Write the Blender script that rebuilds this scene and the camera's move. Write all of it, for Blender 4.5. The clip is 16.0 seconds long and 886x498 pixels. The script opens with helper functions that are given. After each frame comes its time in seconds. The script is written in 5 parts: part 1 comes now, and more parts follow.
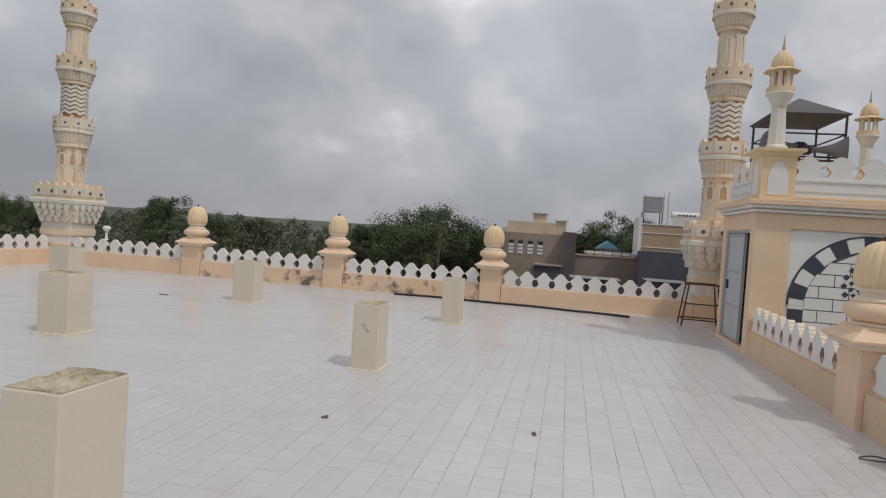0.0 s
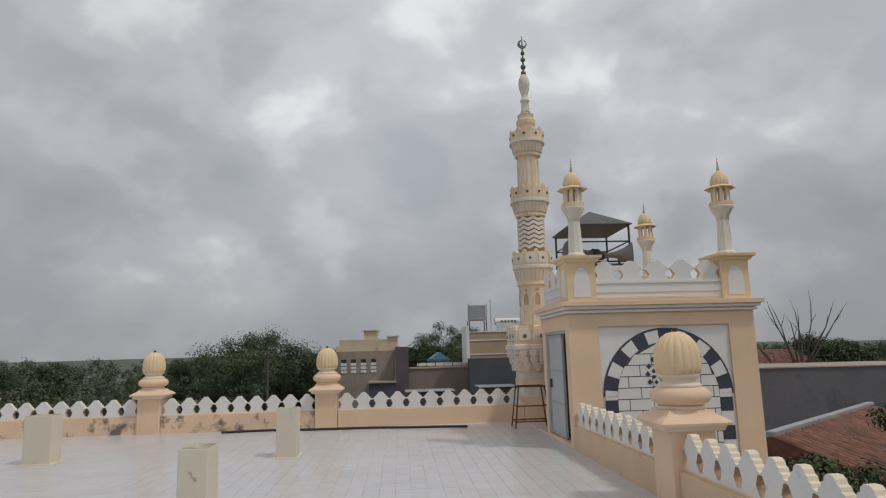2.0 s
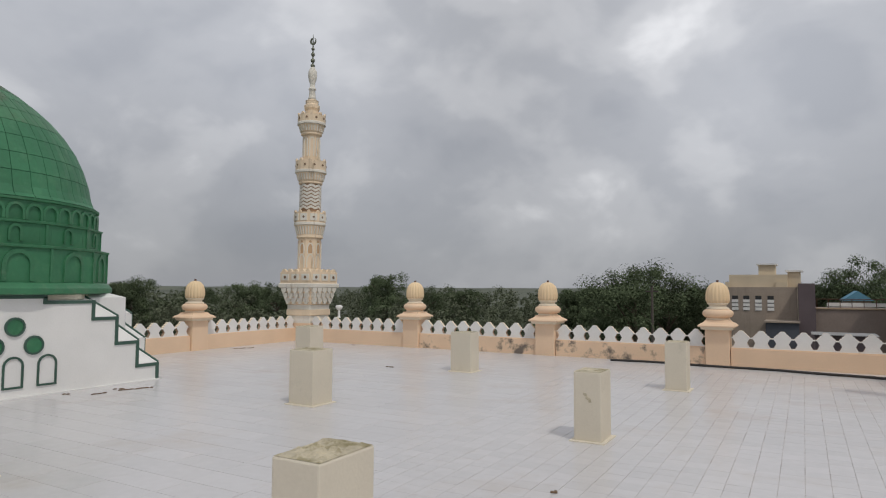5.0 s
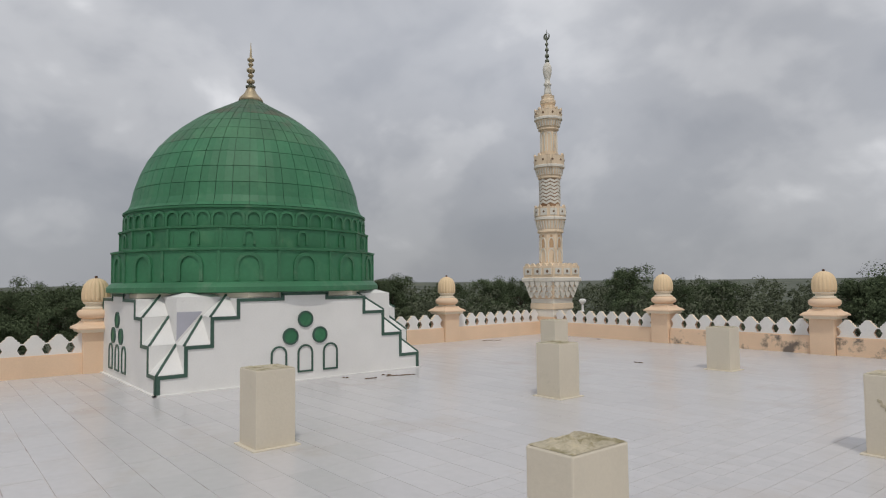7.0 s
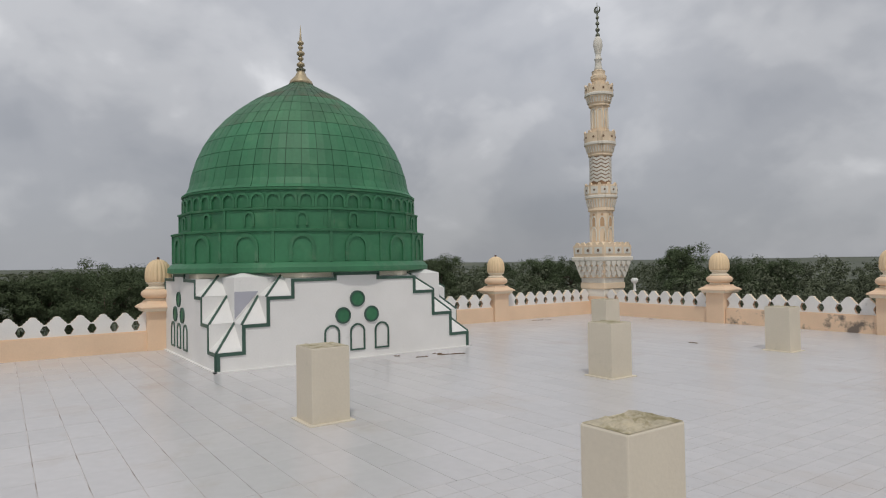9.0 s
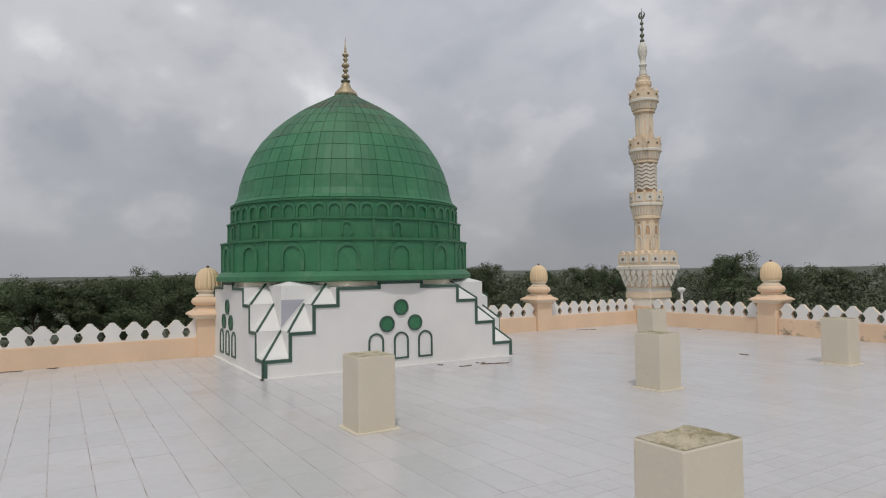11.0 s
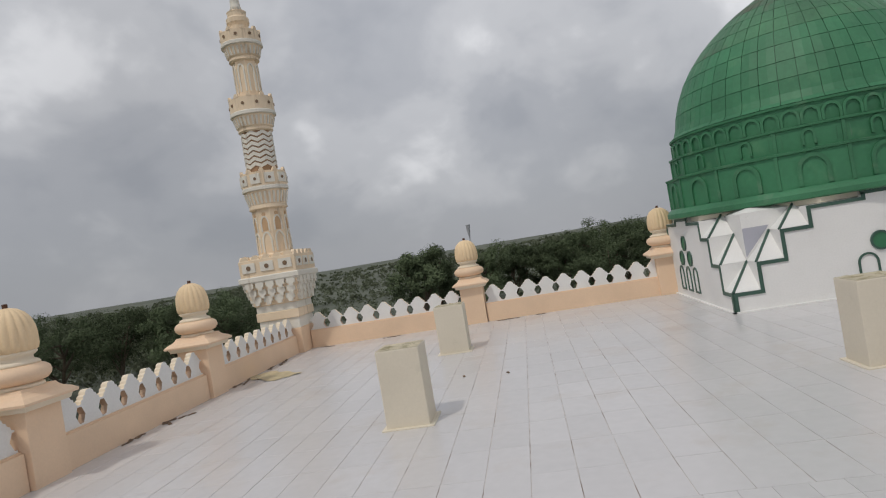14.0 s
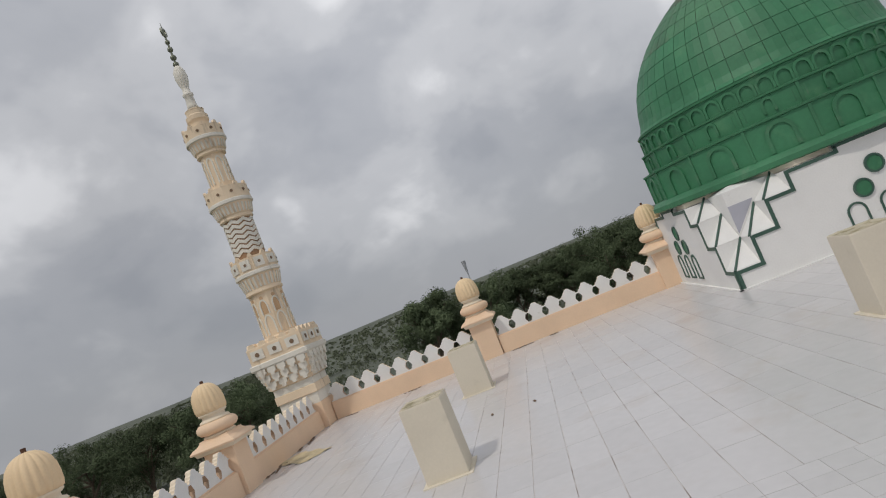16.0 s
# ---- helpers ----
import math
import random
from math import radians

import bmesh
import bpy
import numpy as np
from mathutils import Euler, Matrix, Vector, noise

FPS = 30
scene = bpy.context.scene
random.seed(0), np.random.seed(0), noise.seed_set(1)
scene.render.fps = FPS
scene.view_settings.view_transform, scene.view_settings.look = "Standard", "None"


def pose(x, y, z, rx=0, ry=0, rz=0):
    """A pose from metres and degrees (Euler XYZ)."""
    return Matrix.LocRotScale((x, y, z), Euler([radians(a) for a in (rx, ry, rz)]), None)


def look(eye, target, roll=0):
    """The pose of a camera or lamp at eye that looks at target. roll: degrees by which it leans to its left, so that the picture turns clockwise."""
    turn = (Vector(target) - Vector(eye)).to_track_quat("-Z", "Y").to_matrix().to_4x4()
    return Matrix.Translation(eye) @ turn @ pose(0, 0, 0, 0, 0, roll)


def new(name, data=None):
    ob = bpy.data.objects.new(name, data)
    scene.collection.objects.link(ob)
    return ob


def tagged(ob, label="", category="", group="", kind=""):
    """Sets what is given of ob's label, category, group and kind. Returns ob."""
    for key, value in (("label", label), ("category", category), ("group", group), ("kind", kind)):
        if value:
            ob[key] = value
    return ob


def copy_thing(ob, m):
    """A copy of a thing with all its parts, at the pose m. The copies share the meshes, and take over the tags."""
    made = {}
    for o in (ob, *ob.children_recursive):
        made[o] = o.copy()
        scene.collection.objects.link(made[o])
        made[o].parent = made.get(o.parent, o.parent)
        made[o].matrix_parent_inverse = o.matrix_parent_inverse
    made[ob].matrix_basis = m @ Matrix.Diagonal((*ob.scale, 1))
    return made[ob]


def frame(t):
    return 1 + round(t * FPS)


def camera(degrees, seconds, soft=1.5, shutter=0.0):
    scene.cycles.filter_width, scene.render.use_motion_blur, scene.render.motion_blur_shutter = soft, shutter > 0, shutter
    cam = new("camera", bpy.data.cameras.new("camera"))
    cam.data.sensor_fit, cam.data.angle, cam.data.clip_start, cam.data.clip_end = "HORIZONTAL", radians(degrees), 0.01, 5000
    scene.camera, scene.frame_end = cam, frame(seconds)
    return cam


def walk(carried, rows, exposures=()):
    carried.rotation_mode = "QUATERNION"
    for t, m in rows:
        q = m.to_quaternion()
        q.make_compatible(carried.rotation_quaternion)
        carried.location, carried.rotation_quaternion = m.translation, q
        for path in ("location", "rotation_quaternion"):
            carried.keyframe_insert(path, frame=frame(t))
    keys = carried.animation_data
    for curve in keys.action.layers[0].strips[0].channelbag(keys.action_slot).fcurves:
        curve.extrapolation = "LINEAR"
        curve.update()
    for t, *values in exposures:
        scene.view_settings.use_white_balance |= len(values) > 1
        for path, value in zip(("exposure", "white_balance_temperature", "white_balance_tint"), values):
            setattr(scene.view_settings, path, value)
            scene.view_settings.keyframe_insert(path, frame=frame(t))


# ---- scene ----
cam = camera(69.56, 16.0, 1.15)
PATH = [
    (0.0, 0.098, 0.120, 1.682, 11.16, -1.76, -3.85),
    (0.2, 0.100, 0.124, 1.686, 8.37, -2.71, -3.28),
    (0.5, 0.102, 0.129, 1.693, 4.66, -2.22, -2.86),
    (1.0, 0.088, 0.091, 1.700, -1.99, -0.83, -2.20),
    (1.5, 0.079, 0.069, 1.712, -5.67, 0.80, -2.07),
    (1.7, 0.075, 0.058, 1.712, -4.03, 4.82, 0.90),
    (2.0, 0.069, 0.042, 1.712, -3.77, 9.09, 1.51),
    (2.5, 0.042, 0.007, 1.689, -2.60, 7.22, -0.03),
    (3.0, 0.049, 0.021, 1.693, -0.30, 4.00, -0.29),
    (3.5, 0.053, 0.047, 1.686, 2.92, 1.22, -0.56),
    (4.0, 0.052, 0.076, 1.691, 5.14, 0.68, -0.62),
    (4.2, 0.040, 0.084, 1.690, 7.55, 1.38, -0.41),
    (4.5, 0.022, 0.096, 1.689, 17.66, 2.82, -0.12),
    (4.7, 0.019, 0.095, 1.693, 23.75, 2.43, -0.18),
    (5.0, 0.014, 0.094, 1.699, 29.45, 3.49, -0.28),
    (5.2, 0.015, 0.097, 1.695, 34.34, 3.74, -0.20),
    (7.3, -0.000, 0.059, 1.695, 51.98, 3.09, 0.94),
    (7.5, 0.001, 0.053, 1.694, 52.68, 3.13, 1.14),
    (8.0, -0.003, 0.063, 1.690, 52.55, 2.15, 1.48),
    (8.5, -0.009, 0.058, 1.692, 52.83, 1.46, 0.63),
    (9.0, -0.004, 0.042, 1.688, 55.20, 1.28, 0.88),
    (9.2, 0.002, 0.039, 1.688, 55.51, 0.91, 0.64),
    (11.3, -0.035, -0.008, 1.706, 59.84, 1.96, 0.61),
    (11.5, -0.037, -0.013, 1.706, 60.77, 1.61, 0.46),
    (12.0, -0.047, -0.041, 1.712, 64.61, 2.10, 0.08),
    (12.5, -0.062, -0.092, 1.694, 73.81, 2.62, 0.32),
    (12.7, -0.070, -0.114, 1.690, 78.49, 2.62, 0.99),
    (13.0, -0.081, -0.147, 1.685, 86.31, 2.40, 0.80),
    (13.2, -0.083, -0.157, 1.684, 89.14, 1.60, 1.21),
    (13.5, -0.087, -0.171, 1.682, 93.63, 1.25, 2.44),
    (14.0, -0.085, -0.172, 1.697, 97.24, 0.19, 9.49),
    (14.2, -0.077, -0.168, 1.704, 96.67, 0.26, 9.17),
    (14.5, -0.066, -0.163, 1.714, 96.86, 0.33, 13.28),
    (14.7, -0.062, -0.155, 1.722, 97.77, -0.14, 18.14),
    (15.0, -0.057, -0.143, 1.734, 101.41, 1.71, 25.10),
    (15.5, -0.055, -0.128, 1.746, 102.64, 3.53, 24.51),
    (16.0, -0.056, -0.127, 1.736, 97.44, 3.92, 22.36),
]
EXPOSURES = [(0.0, 0.0), (1.5, 0.0), (2.0, -0.1), (2.6, -0.03), (3.2, 0.0), (16.0, 0.0)]
walk(cam, [(t, pose(x, y, z, 90 + p, r, w)) for t, x, y, z, w, p, r in PATH], EXPOSURES)

# ---- sky and sun ----
SUN_DIR = Vector((0.46, -0.29, 0.84)).normalized()
world = bpy.data.worlds.new("overcast_sky")
scene.world = world
world.use_nodes = True
wn, wl = world.node_tree.nodes, world.node_tree.links
wn.clear()


def wnode(kind, **values):
    n = wn.new(kind)
    for k, v in values.items():
        n.inputs[k].default_value = v
    return n


def wmath(op, a, b=None, clamp=False):
    n = wn.new("ShaderNodeMath")
    n.operation = op
    n.use_clamp = clamp
    for i, v in enumerate((a, b)):
        if v is None:
            continue
        if isinstance(v, (int, float)):
            n.inputs[i].default_value = v
        else:
            wl.new(v, n.inputs[i])
    return n.outputs[0]


coord = wn.new("ShaderNodeTexCoord")
split = wn.new("ShaderNodeSeparateXYZ")
wl.new(coord.outputs["Generated"], split.inputs[0])
up = wmath("MAXIMUM", split.outputs[2], 0.0)
flat = wmath("ADD", up, 0.85)
joined = wn.new("ShaderNodeCombineXYZ")
wl.new(wmath("DIVIDE", split.outputs[0], flat), joined.inputs[0])
wl.new(wmath("DIVIDE", split.outputs[1], flat), joined.inputs[1])
wl.new(wmath("MULTIPLY", up, 0.7), joined.inputs[2])
big = wnode("ShaderNodeTexNoise", Scale=2.6, Detail=4.0, Roughness=0.5, Distortion=0.3)
small = wnode("ShaderNodeTexNoise", Scale=6.8, Detail=7.0, Roughness=0.5, Distortion=0.25)
wl.new(joined.outputs[0], big.inputs["Vector"])
wl.new(joined.outputs[0], small.inputs["Vector"])
warp = wnode("ShaderNodeTexNoise", Scale=5.0, Detail=4.0, Roughness=0.55)
wl.new(joined.outputs[0], warp.inputs["Vector"])
pushed = wn.new("ShaderNodeVectorMath")
pushed.operation = "MULTIPLY_ADD"
wl.new(warp.outputs["Color"], pushed.inputs[0])
pushed.inputs[1].default_value = (0.30, 0.30, 0.30)
wl.new(joined.outputs[0], pushed.inputs[2])
puff = wn.new("ShaderNodeTexVoronoi")
puff.feature = "SMOOTH_F1"
puff.inputs["Scale"].default_value, puff.inputs["Smoothness"].default_value = 5.0, 0.75
wl.new(pushed.outputs[0], puff.inputs["Vector"])
billow = wmath("SUBTRACT", 0.82, wmath("MULTIPLY", puff.outputs["Distance"], 0.75))
mixed = wmath("ADD", wmath("ADD", wmath("MULTIPLY", big.outputs[0], 0.42), wmath("MULTIPLY", small.outputs[0], 0.30)), wmath("MULTIPLY", billow, 0.28))
fade = wn.new("ShaderNodeMapRange")
fade.interpolation_type = "SMOOTHSTEP"
fade.inputs[1].default_value, fade.inputs[2].default_value = 0.0, 0.16
fade.inputs[3].default_value, fade.inputs[4].default_value = 0.40, 1.0
wl.new(up, fade.inputs[0])
mixed = wmath("ADD", 0.475, wmath("MULTIPLY", wmath("SUBTRACT", mixed, 0.475), fade.outputs[0]))
ramp = wn.new("ShaderNodeValToRGB")
ramp.color_ramp.interpolation = "EASE"
wl.new(mixed, ramp.inputs[0])
el = ramp.color_ramp.elements
el[0].position, el[0].color = 0.40, (0.340, 0.354, 0.388, 1)
el[1].position, el[1].color = 0.63, (0.685, 0.690, 0.712, 1)
mid = el.new(0.48)
mid.color = (0.394, 0.406, 0.437, 1)
mid = el.new(0.55)
mid.color = (0.484, 0.493, 0.519, 1)
# an overcast sky is brighter overhead than at the horizon
rise = wn.new("ShaderNodeMapRange")
rise.interpolation_type = "SMOOTHSTEP"
rise.inputs[1].default_value, rise.inputs[2].default_value = 0.0, 0.42
rise.inputs[3].default_value, rise.inputs[4].default_value = 0.84, 1.26
wl.new(up, rise.inputs[0])
lift = rise.outputs[0]
# broad lighter and darker cloud banks: direction and strength in stops
BANKS = [
    (-0.04, 0.97, 0.23, 0.26),
    (-0.82, -0.48, 0.31, -0.32),
    (-0.86, 0.42, 0.29, 0.15),
    (-0.65, 0.71, 0.27, 0.27),
    (-0.39, 0.84, 0.37, -0.23),
    (-0.95, 0.16, 0.25, -0.13),
    (-0.98, -0.18, 0.13, 0.07),
    (-0.78, 0.62, 0.12, -0.16),
    (-1.00, 0.06, 0.07, 0.17),
    (-0.24, 0.96, 0.14, 0.09),
    (-0.88, -0.47, 0.12, 0.08),
]
stops = None
for bx, by, bz, strength in BANKS:
    facing = wn.new("ShaderNodeVectorMath")
    facing.operation = "DOT_PRODUCT"
    wl.new(coord.outputs["Generated"], facing.inputs[0])
    facing.inputs[1].default_value = Vector((bx, by, bz)).normalized()
    bank = wmath("MULTIPLY", wmath("POWER", wmath("MAXIMUM", facing.outputs["Value"], 0.0), 45.0), strength)
    stops = bank if stops is None else wmath("ADD", stops, bank)
lift = wmath("MULTIPLY", lift, wmath("POWER", 2.0, stops))
sky = wn.new("ShaderNodeTexSky")
sky.sky_type = "NISHITA"
sky.sun_disc = False
sky.sun_elevation = math.asin(SUN_DIR.z)
sky.sun_rotation = math.atan2(SUN_DIR.x, SUN_DIR.y)
cloud = wnode("ShaderNodeBackground", Strength=1.0)
clear = wnode("ShaderNodeBackground", Strength=0.05)
wl.new(sky.outputs[0], clear.inputs[0])
scaled = wn.new("ShaderNodeVectorMath")
scaled.operation = "SCALE"
wl.new(ramp.outputs[0], scaled.inputs[0])
wl.new(lift, scaled.inputs[3])
wl.new(scaled.outputs[0], cloud.inputs[0])
blend = wn.new("ShaderNodeMixShader")
blend.inputs[0].default_value = 0.93
wl.new(clear.outputs[0], blend.inputs[1])
wl.new(cloud.outputs[0], blend.inputs[2])
wout = wn.new("ShaderNodeOutputWorld")
wl.new(blend.outputs[0], wout.inputs[0])

sun = new("sun", bpy.data.lights.new("sun", "SUN"))
sun.data.energy, sun.data.angle, sun.data.color = 1.2, radians(3.5), (1.0, 0.95, 0.86)
sun.matrix_world = look(SUN_DIR * 50, (0, 0, 0))


# ---- materials ----
def material(name, color, rough=0.7, metal=0.0, vary=0.12, scale=1.5, fine=40.0, bump=0.15, stain=None, amount=0.0, spread=0.62,
             stain_scale=3.0, per_object=0.0, per_island=0.0, streak=False, spec=0.5):
    """A painted or natural surface: two scales of variation, relief, and stains of a second colour."""
    m = bpy.data.materials.new(name)
    m.use_nodes = True
    n, l = m.node_tree.nodes, m.node_tree.links
    b = n["Principled BSDF"]
    b.inputs["Roughness"].default_value, b.inputs["Metallic"].default_value = rough, metal
    b.inputs["Specular IOR Level"].default_value = spec
    tc = n.new("ShaderNodeTexCoord")
    geo = n.new("ShaderNodeNewGeometry")
    where = geo.outputs["Position"]
    n1 = n.new("ShaderNodeTexNoise")
    n1.inputs["Scale"].default_value, n1.inputs["Detail"].default_value = scale, 5
    n2 = n.new("ShaderNodeTexNoise")
    n2.inputs["Scale"].default_value, n2.inputs["Detail"].default_value = fine, 4
    l.new(where, n1.inputs["Vector"])
    l.new(where, n2.inputs["Vector"])
    add = n.new("ShaderNodeMath")
    add.operation = "ADD"
    half = n.new("ShaderNodeMath")
    half.operation = "MULTIPLY"
    half.inputs[1].default_value = 0.5
    l.new(n2.outputs[0], half.inputs[0])
    l.new(n1.outputs[0], add.inputs[0])
    l.new(half.outputs[0], add.inputs[1])
    rng = n.new("ShaderNodeMapRange")
    rng.inputs[1].default_value, rng.inputs[2].default_value = 0.45, 1.05
    rng.inputs[3].default_value, rng.inputs[4].default_value = 1 - vary, 1 + vary
    l.new(add.outputs[0], rng.inputs[0])
    value = rng.outputs[0]
    for source, size in (("object", per_object), ("island", per_island)):
        if size:
            r = n.new("ShaderNodeMapRange")
            r.inputs[3].default_value, r.inputs[4].default_value = 1 - size, 1 + size
            if source == "object":
                l.new(n.new("ShaderNodeObjectInfo").outputs["Random"], r.inputs[0])
            else:
                l.new(geo.outputs["Random Per Island"], r.inputs[0])
            mul = n.new("ShaderNodeMath")
            mul.operation = "MULTIPLY"
            l.new(value, mul.inputs[0])
            l.new(r.outputs[0], mul.inputs[1])
            value = mul.outputs[0]
    sc = n.new("ShaderNodeVectorMath")
    sc.operation = "SCALE"
    sc.inputs[0].default_value = color
    l.new(value, sc.inputs[3])
    result = sc.outputs[0]
    if stain:
        n3 = n.new("ShaderNodeTexNoise")
        n3.inputs["Scale"].default_value, n3.inputs["Detail"].default_value, n3.inputs["Roughness"].default_value = stain_scale, 8, 0.65
        if streak:
            mp = n.new("ShaderNodeMapping")
            mp.inputs["Scale"].default_value = (1.6, 1.6, 0.22)
            l.new(where, mp.inputs[0])
            l.new(mp.outputs[0], n3.inputs["Vector"])
        else:
            l.new(where, n3.inputs["Vector"])
        cut = n.new("ShaderNodeMapRange")
        cut.inputs[1].default_value, cut.inputs[2].default_value = spread, spread + 0.12
        cut.inputs[3].default_value, cut.inputs[4].default_value = 0.0, amount
        l.new(n3.outputs[0], cut.inputs[0])
        mix = n.new("ShaderNodeMix")
        mix.data_type = "RGBA"
        l.new(cut.outputs[0], mix.inputs[0])
        l.new(result, mix.inputs[6])
        mix.inputs[7].default_value = (*stain, 1)
        result = mix.outputs[2]
    l.new(result, b.inputs["Base Color"])
    if bump:
        bp = n.new("ShaderNodeBump")
        bp.inputs["Strength"].default_value, bp.inputs["Distance"].default_value = bump, 0.01
        l.new(n2.outputs[0], bp.inputs["Height"])
        l.new(bp.outputs[0], b.inputs["Normal"])
    return m


PEACH = material("peach_paint", (0.82, 0.60, 0.42), 0.75, vary=0.07, stain=(0.42, 0.33, 0.25), amount=0.35, spread=0.66, stain_scale=2.2)
PEACH_OLD = material("peeling_peach_paint", (0.82, 0.60, 0.42), 0.8, vary=0.1, stain=(0.10, 0.09, 0.085), amount=0.88, spread=0.525, stain_scale=2.7)
CREAM = material("cream_paint", (0.82, 0.62, 0.39), 0.7, vary=0.08, stain=(0.40, 0.32, 0.2), amount=0.4, spread=0.65, stain_scale=3.5, streak=True)
MINARET = material("weathered_cream_paint", (0.82, 0.66, 0.48), 0.75, vary=0.10, stain=(0.30, 0.21, 0.13), amount=0.68, spread=0.575, stain_scale=2.9, streak=True)
MINWHITE = material("weathered_white_paint", (0.78, 0.74, 0.66), 0.75, vary=0.1, stain=(0.30, 0.22, 0.14), amount=0.62, spread=0.585, stain_scale=2.9, streak=True)
WHITE = material("white_paint", (0.80, 0.79, 0.77), 0.7, vary=0.06, stain=(0.45, 0.42, 0.38), amount=0.4, spread=0.66, stain_scale=3.0)
# darker, browner and blotchier peach, used on the edges of the merlon holes
BROWN_PEACH = material("brown_peach_paint", (0.52, 0.37, 0.26), 0.85, vary=0.15, stain=(0.20, 0.15, 0.11), amount=0.6, spread=0.5, stain_scale=5.0)
# peach with a darker base and more stains, for the east parapet only
DARK_PEACH = material("dark_peach_paint", (0.72, 0.53, 0.355), 0.8, vary=0.1, stain=(0.33, 0.26, 0.19), amount=0.5, spread=0.58, stain_scale=2.4)
WHITE_WORN = material("worn_white_paint", (0.79, 0.78, 0.76), 0.75, vary=0.08, stain=(0.22, 0.20, 0.18), amount=0.6, spread=0.655, stain_scale=4.0)
CHEVRON = material("brown_zigzag_paint", (0.34, 0.21, 0.12), 0.75, vary=0.2)
OCHRE = material("ochre_paint", (0.58, 0.38, 0.22), 0.75, vary=0.15)
HOLE = material("brown_shaded_recess", (0.22, 0.145, 0.09), 0.9, vary=0.2)
TRIM = material("dark_green_trim", (0.045, 0.10, 0.075), 0.5, vary=0.2)
GREEN = material("green_enamel", (0.040, 0.182, 0.086), 0.56, vary=0.22, scale=0.9, fine=14, bump=0.08, stain=(0.105, 0.28, 0.145), amount=0.5, spread=0.55, stain_scale=1.3, per_object=0.07, per_island=0.06)
GREEN_OLD = material("weathered_green_enamel", (0.062, 0.135, 0.078), 0.6, vary=0.3, scale=2.0, fine=14, bump=0.1, stain=(0.11, 0.10, 0.06), amount=0.6, spread=0.5, stain_scale=3.0, per_object=0.15, per_island=0.15)
GREEN_WORN = material("worn_green_enamel", (0.054, 0.178, 0.086), 0.52, vary=0.28, scale=1.5, fine=14, bump=0.1, stain=(0.10, 0.105, 0.065), amount=0.55, spread=0.57, stain_scale=2.4, per_object=0.10, per_island=0.10)
GREEN_RIB = material("green_rib_enamel", (0.043, 0.180, 0.086), 0.52, vary=0.25, scale=1.4, stain=(0.14, 0.25, 0.16), amount=0.45, spread=0.55, stain_scale=2.6)
GREEN_SEAM = material("dark_green_seams", (0.028, 0.110, 0.055), 0.6, vary=0.3, scale=1.6, stain=(0.10, 0.085, 0.055), amount=0.6, spread=0.55, stain_scale=1.5)
TILE = material("white_glazed_tile", (0.60, 0.583, 0.588), 0.26, vary=0.07, scale=0.35, fine=9, bump=0.03, stain=(0.53, 0.475, 0.44), amount=0.5, spread=0.54, stain_scale=0.7, per_object=0.03, per_island=0.03)
GROUT = material("cement_grout", (0.56, 0.52, 0.50), 0.9, vary=0.2, scale=0.6, stain=(0.17, 0.105, 0.065), amount=0.9, spread=0.50, stain_scale=2.2)
STUMP = material("cream_cement_paint", (0.69, 0.625, 0.51), 0.8, vary=0.06, stain=(0.45, 0.42, 0.33), amount=0.4, spread=0.62, stain_scale=2.0)
STUMPTOP = material("lichened_cement", (0.52, 0.46, 0.34), 0.95, vary=0.3, scale=7, fine=60, bump=0.6, stain=(0.22, 0.19, 0.09), amount=0.8, spread=0.5, stain_scale=6)
LAVENDER_GREY = material("lavender_grey", (0.44, 0.44, 0.50), 0.6, vary=0.06)
NAVY = material("dark_slate_blue_paint", (0.055, 0.060, 0.085), 0.5, vary=0.12)
JOINT = material("dark_grey_line_paint", (0.10, 0.10, 0.12), 0.7)
STEEL = material("dark_painted_steel", (0.06, 0.062, 0.068), 0.5, metal=0.3, vary=0.2)
RUST = material("rusty_steel", (0.13, 0.065, 0.04), 0.7, metal=0.4, vary=0.35, scale=8)
DOORGREY = material("pale_grey_door_paint", (0.52, 0.54, 0.56), 0.5, vary=0.08)
DOORRAIL = material("grey_rail_paint", (0.42, 0.44, 0.46), 0.5, vary=0.1)
CANVAS = material("grey_sheet_metal", (0.12, 0.12, 0.125), 0.6, metal=0.2, vary=0.15)
HORN = material("grey_loudspeaker_enamel", (0.22, 0.22, 0.22), 0.5, vary=0.1)
BRASS = material("aged_brass", (0.50, 0.41, 0.27), 0.5, metal=0.45, vary=0.25)
OLIVE = material("darkened_brass", (0.19, 0.20, 0.15), 0.45, metal=0.5, vary=0.2)
HOSE = material("black_rubber_hose", (0.03, 0.027, 0.025), 0.6)
DEBRIS = material("dry_brown_leaves", (0.17, 0.115, 0.075), 0.9, vary=0.4, scale=20)
CONCRETE = material("grey_cement_plaster", (0.37, 0.305, 0.25), 0.9, vary=0.2, scale=0.5, fine=8, stain=(0.11, 0.10, 0.095), amount=0.3, spread=0.58, stain_scale=0.5, streak=True)
PLUM = material("plum_grey_plaster", (0.135, 0.105, 0.112), 0.9, vary=0.18, scale=0.5)
CREAMWHITE = material("pale_cream_paint", (0.81, 0.70, 0.55), 0.75, vary=0.07, stain=(0.45, 0.38, 0.28), amount=0.35, spread=0.64, stain_scale=2.5)
SACK = material("faded_sacking", (0.52, 0.43, 0.27), 0.95, vary=0.25, scale=5)
LEAFGREY = material("grey_brown_door_paint", (0.30, 0.285, 0.275), 0.6, vary=0.12)
SHEET = material("galvanised_sheet", (0.40, 0.40, 0.40), 0.5, metal=0.4, vary=0.2, scale=0.8)
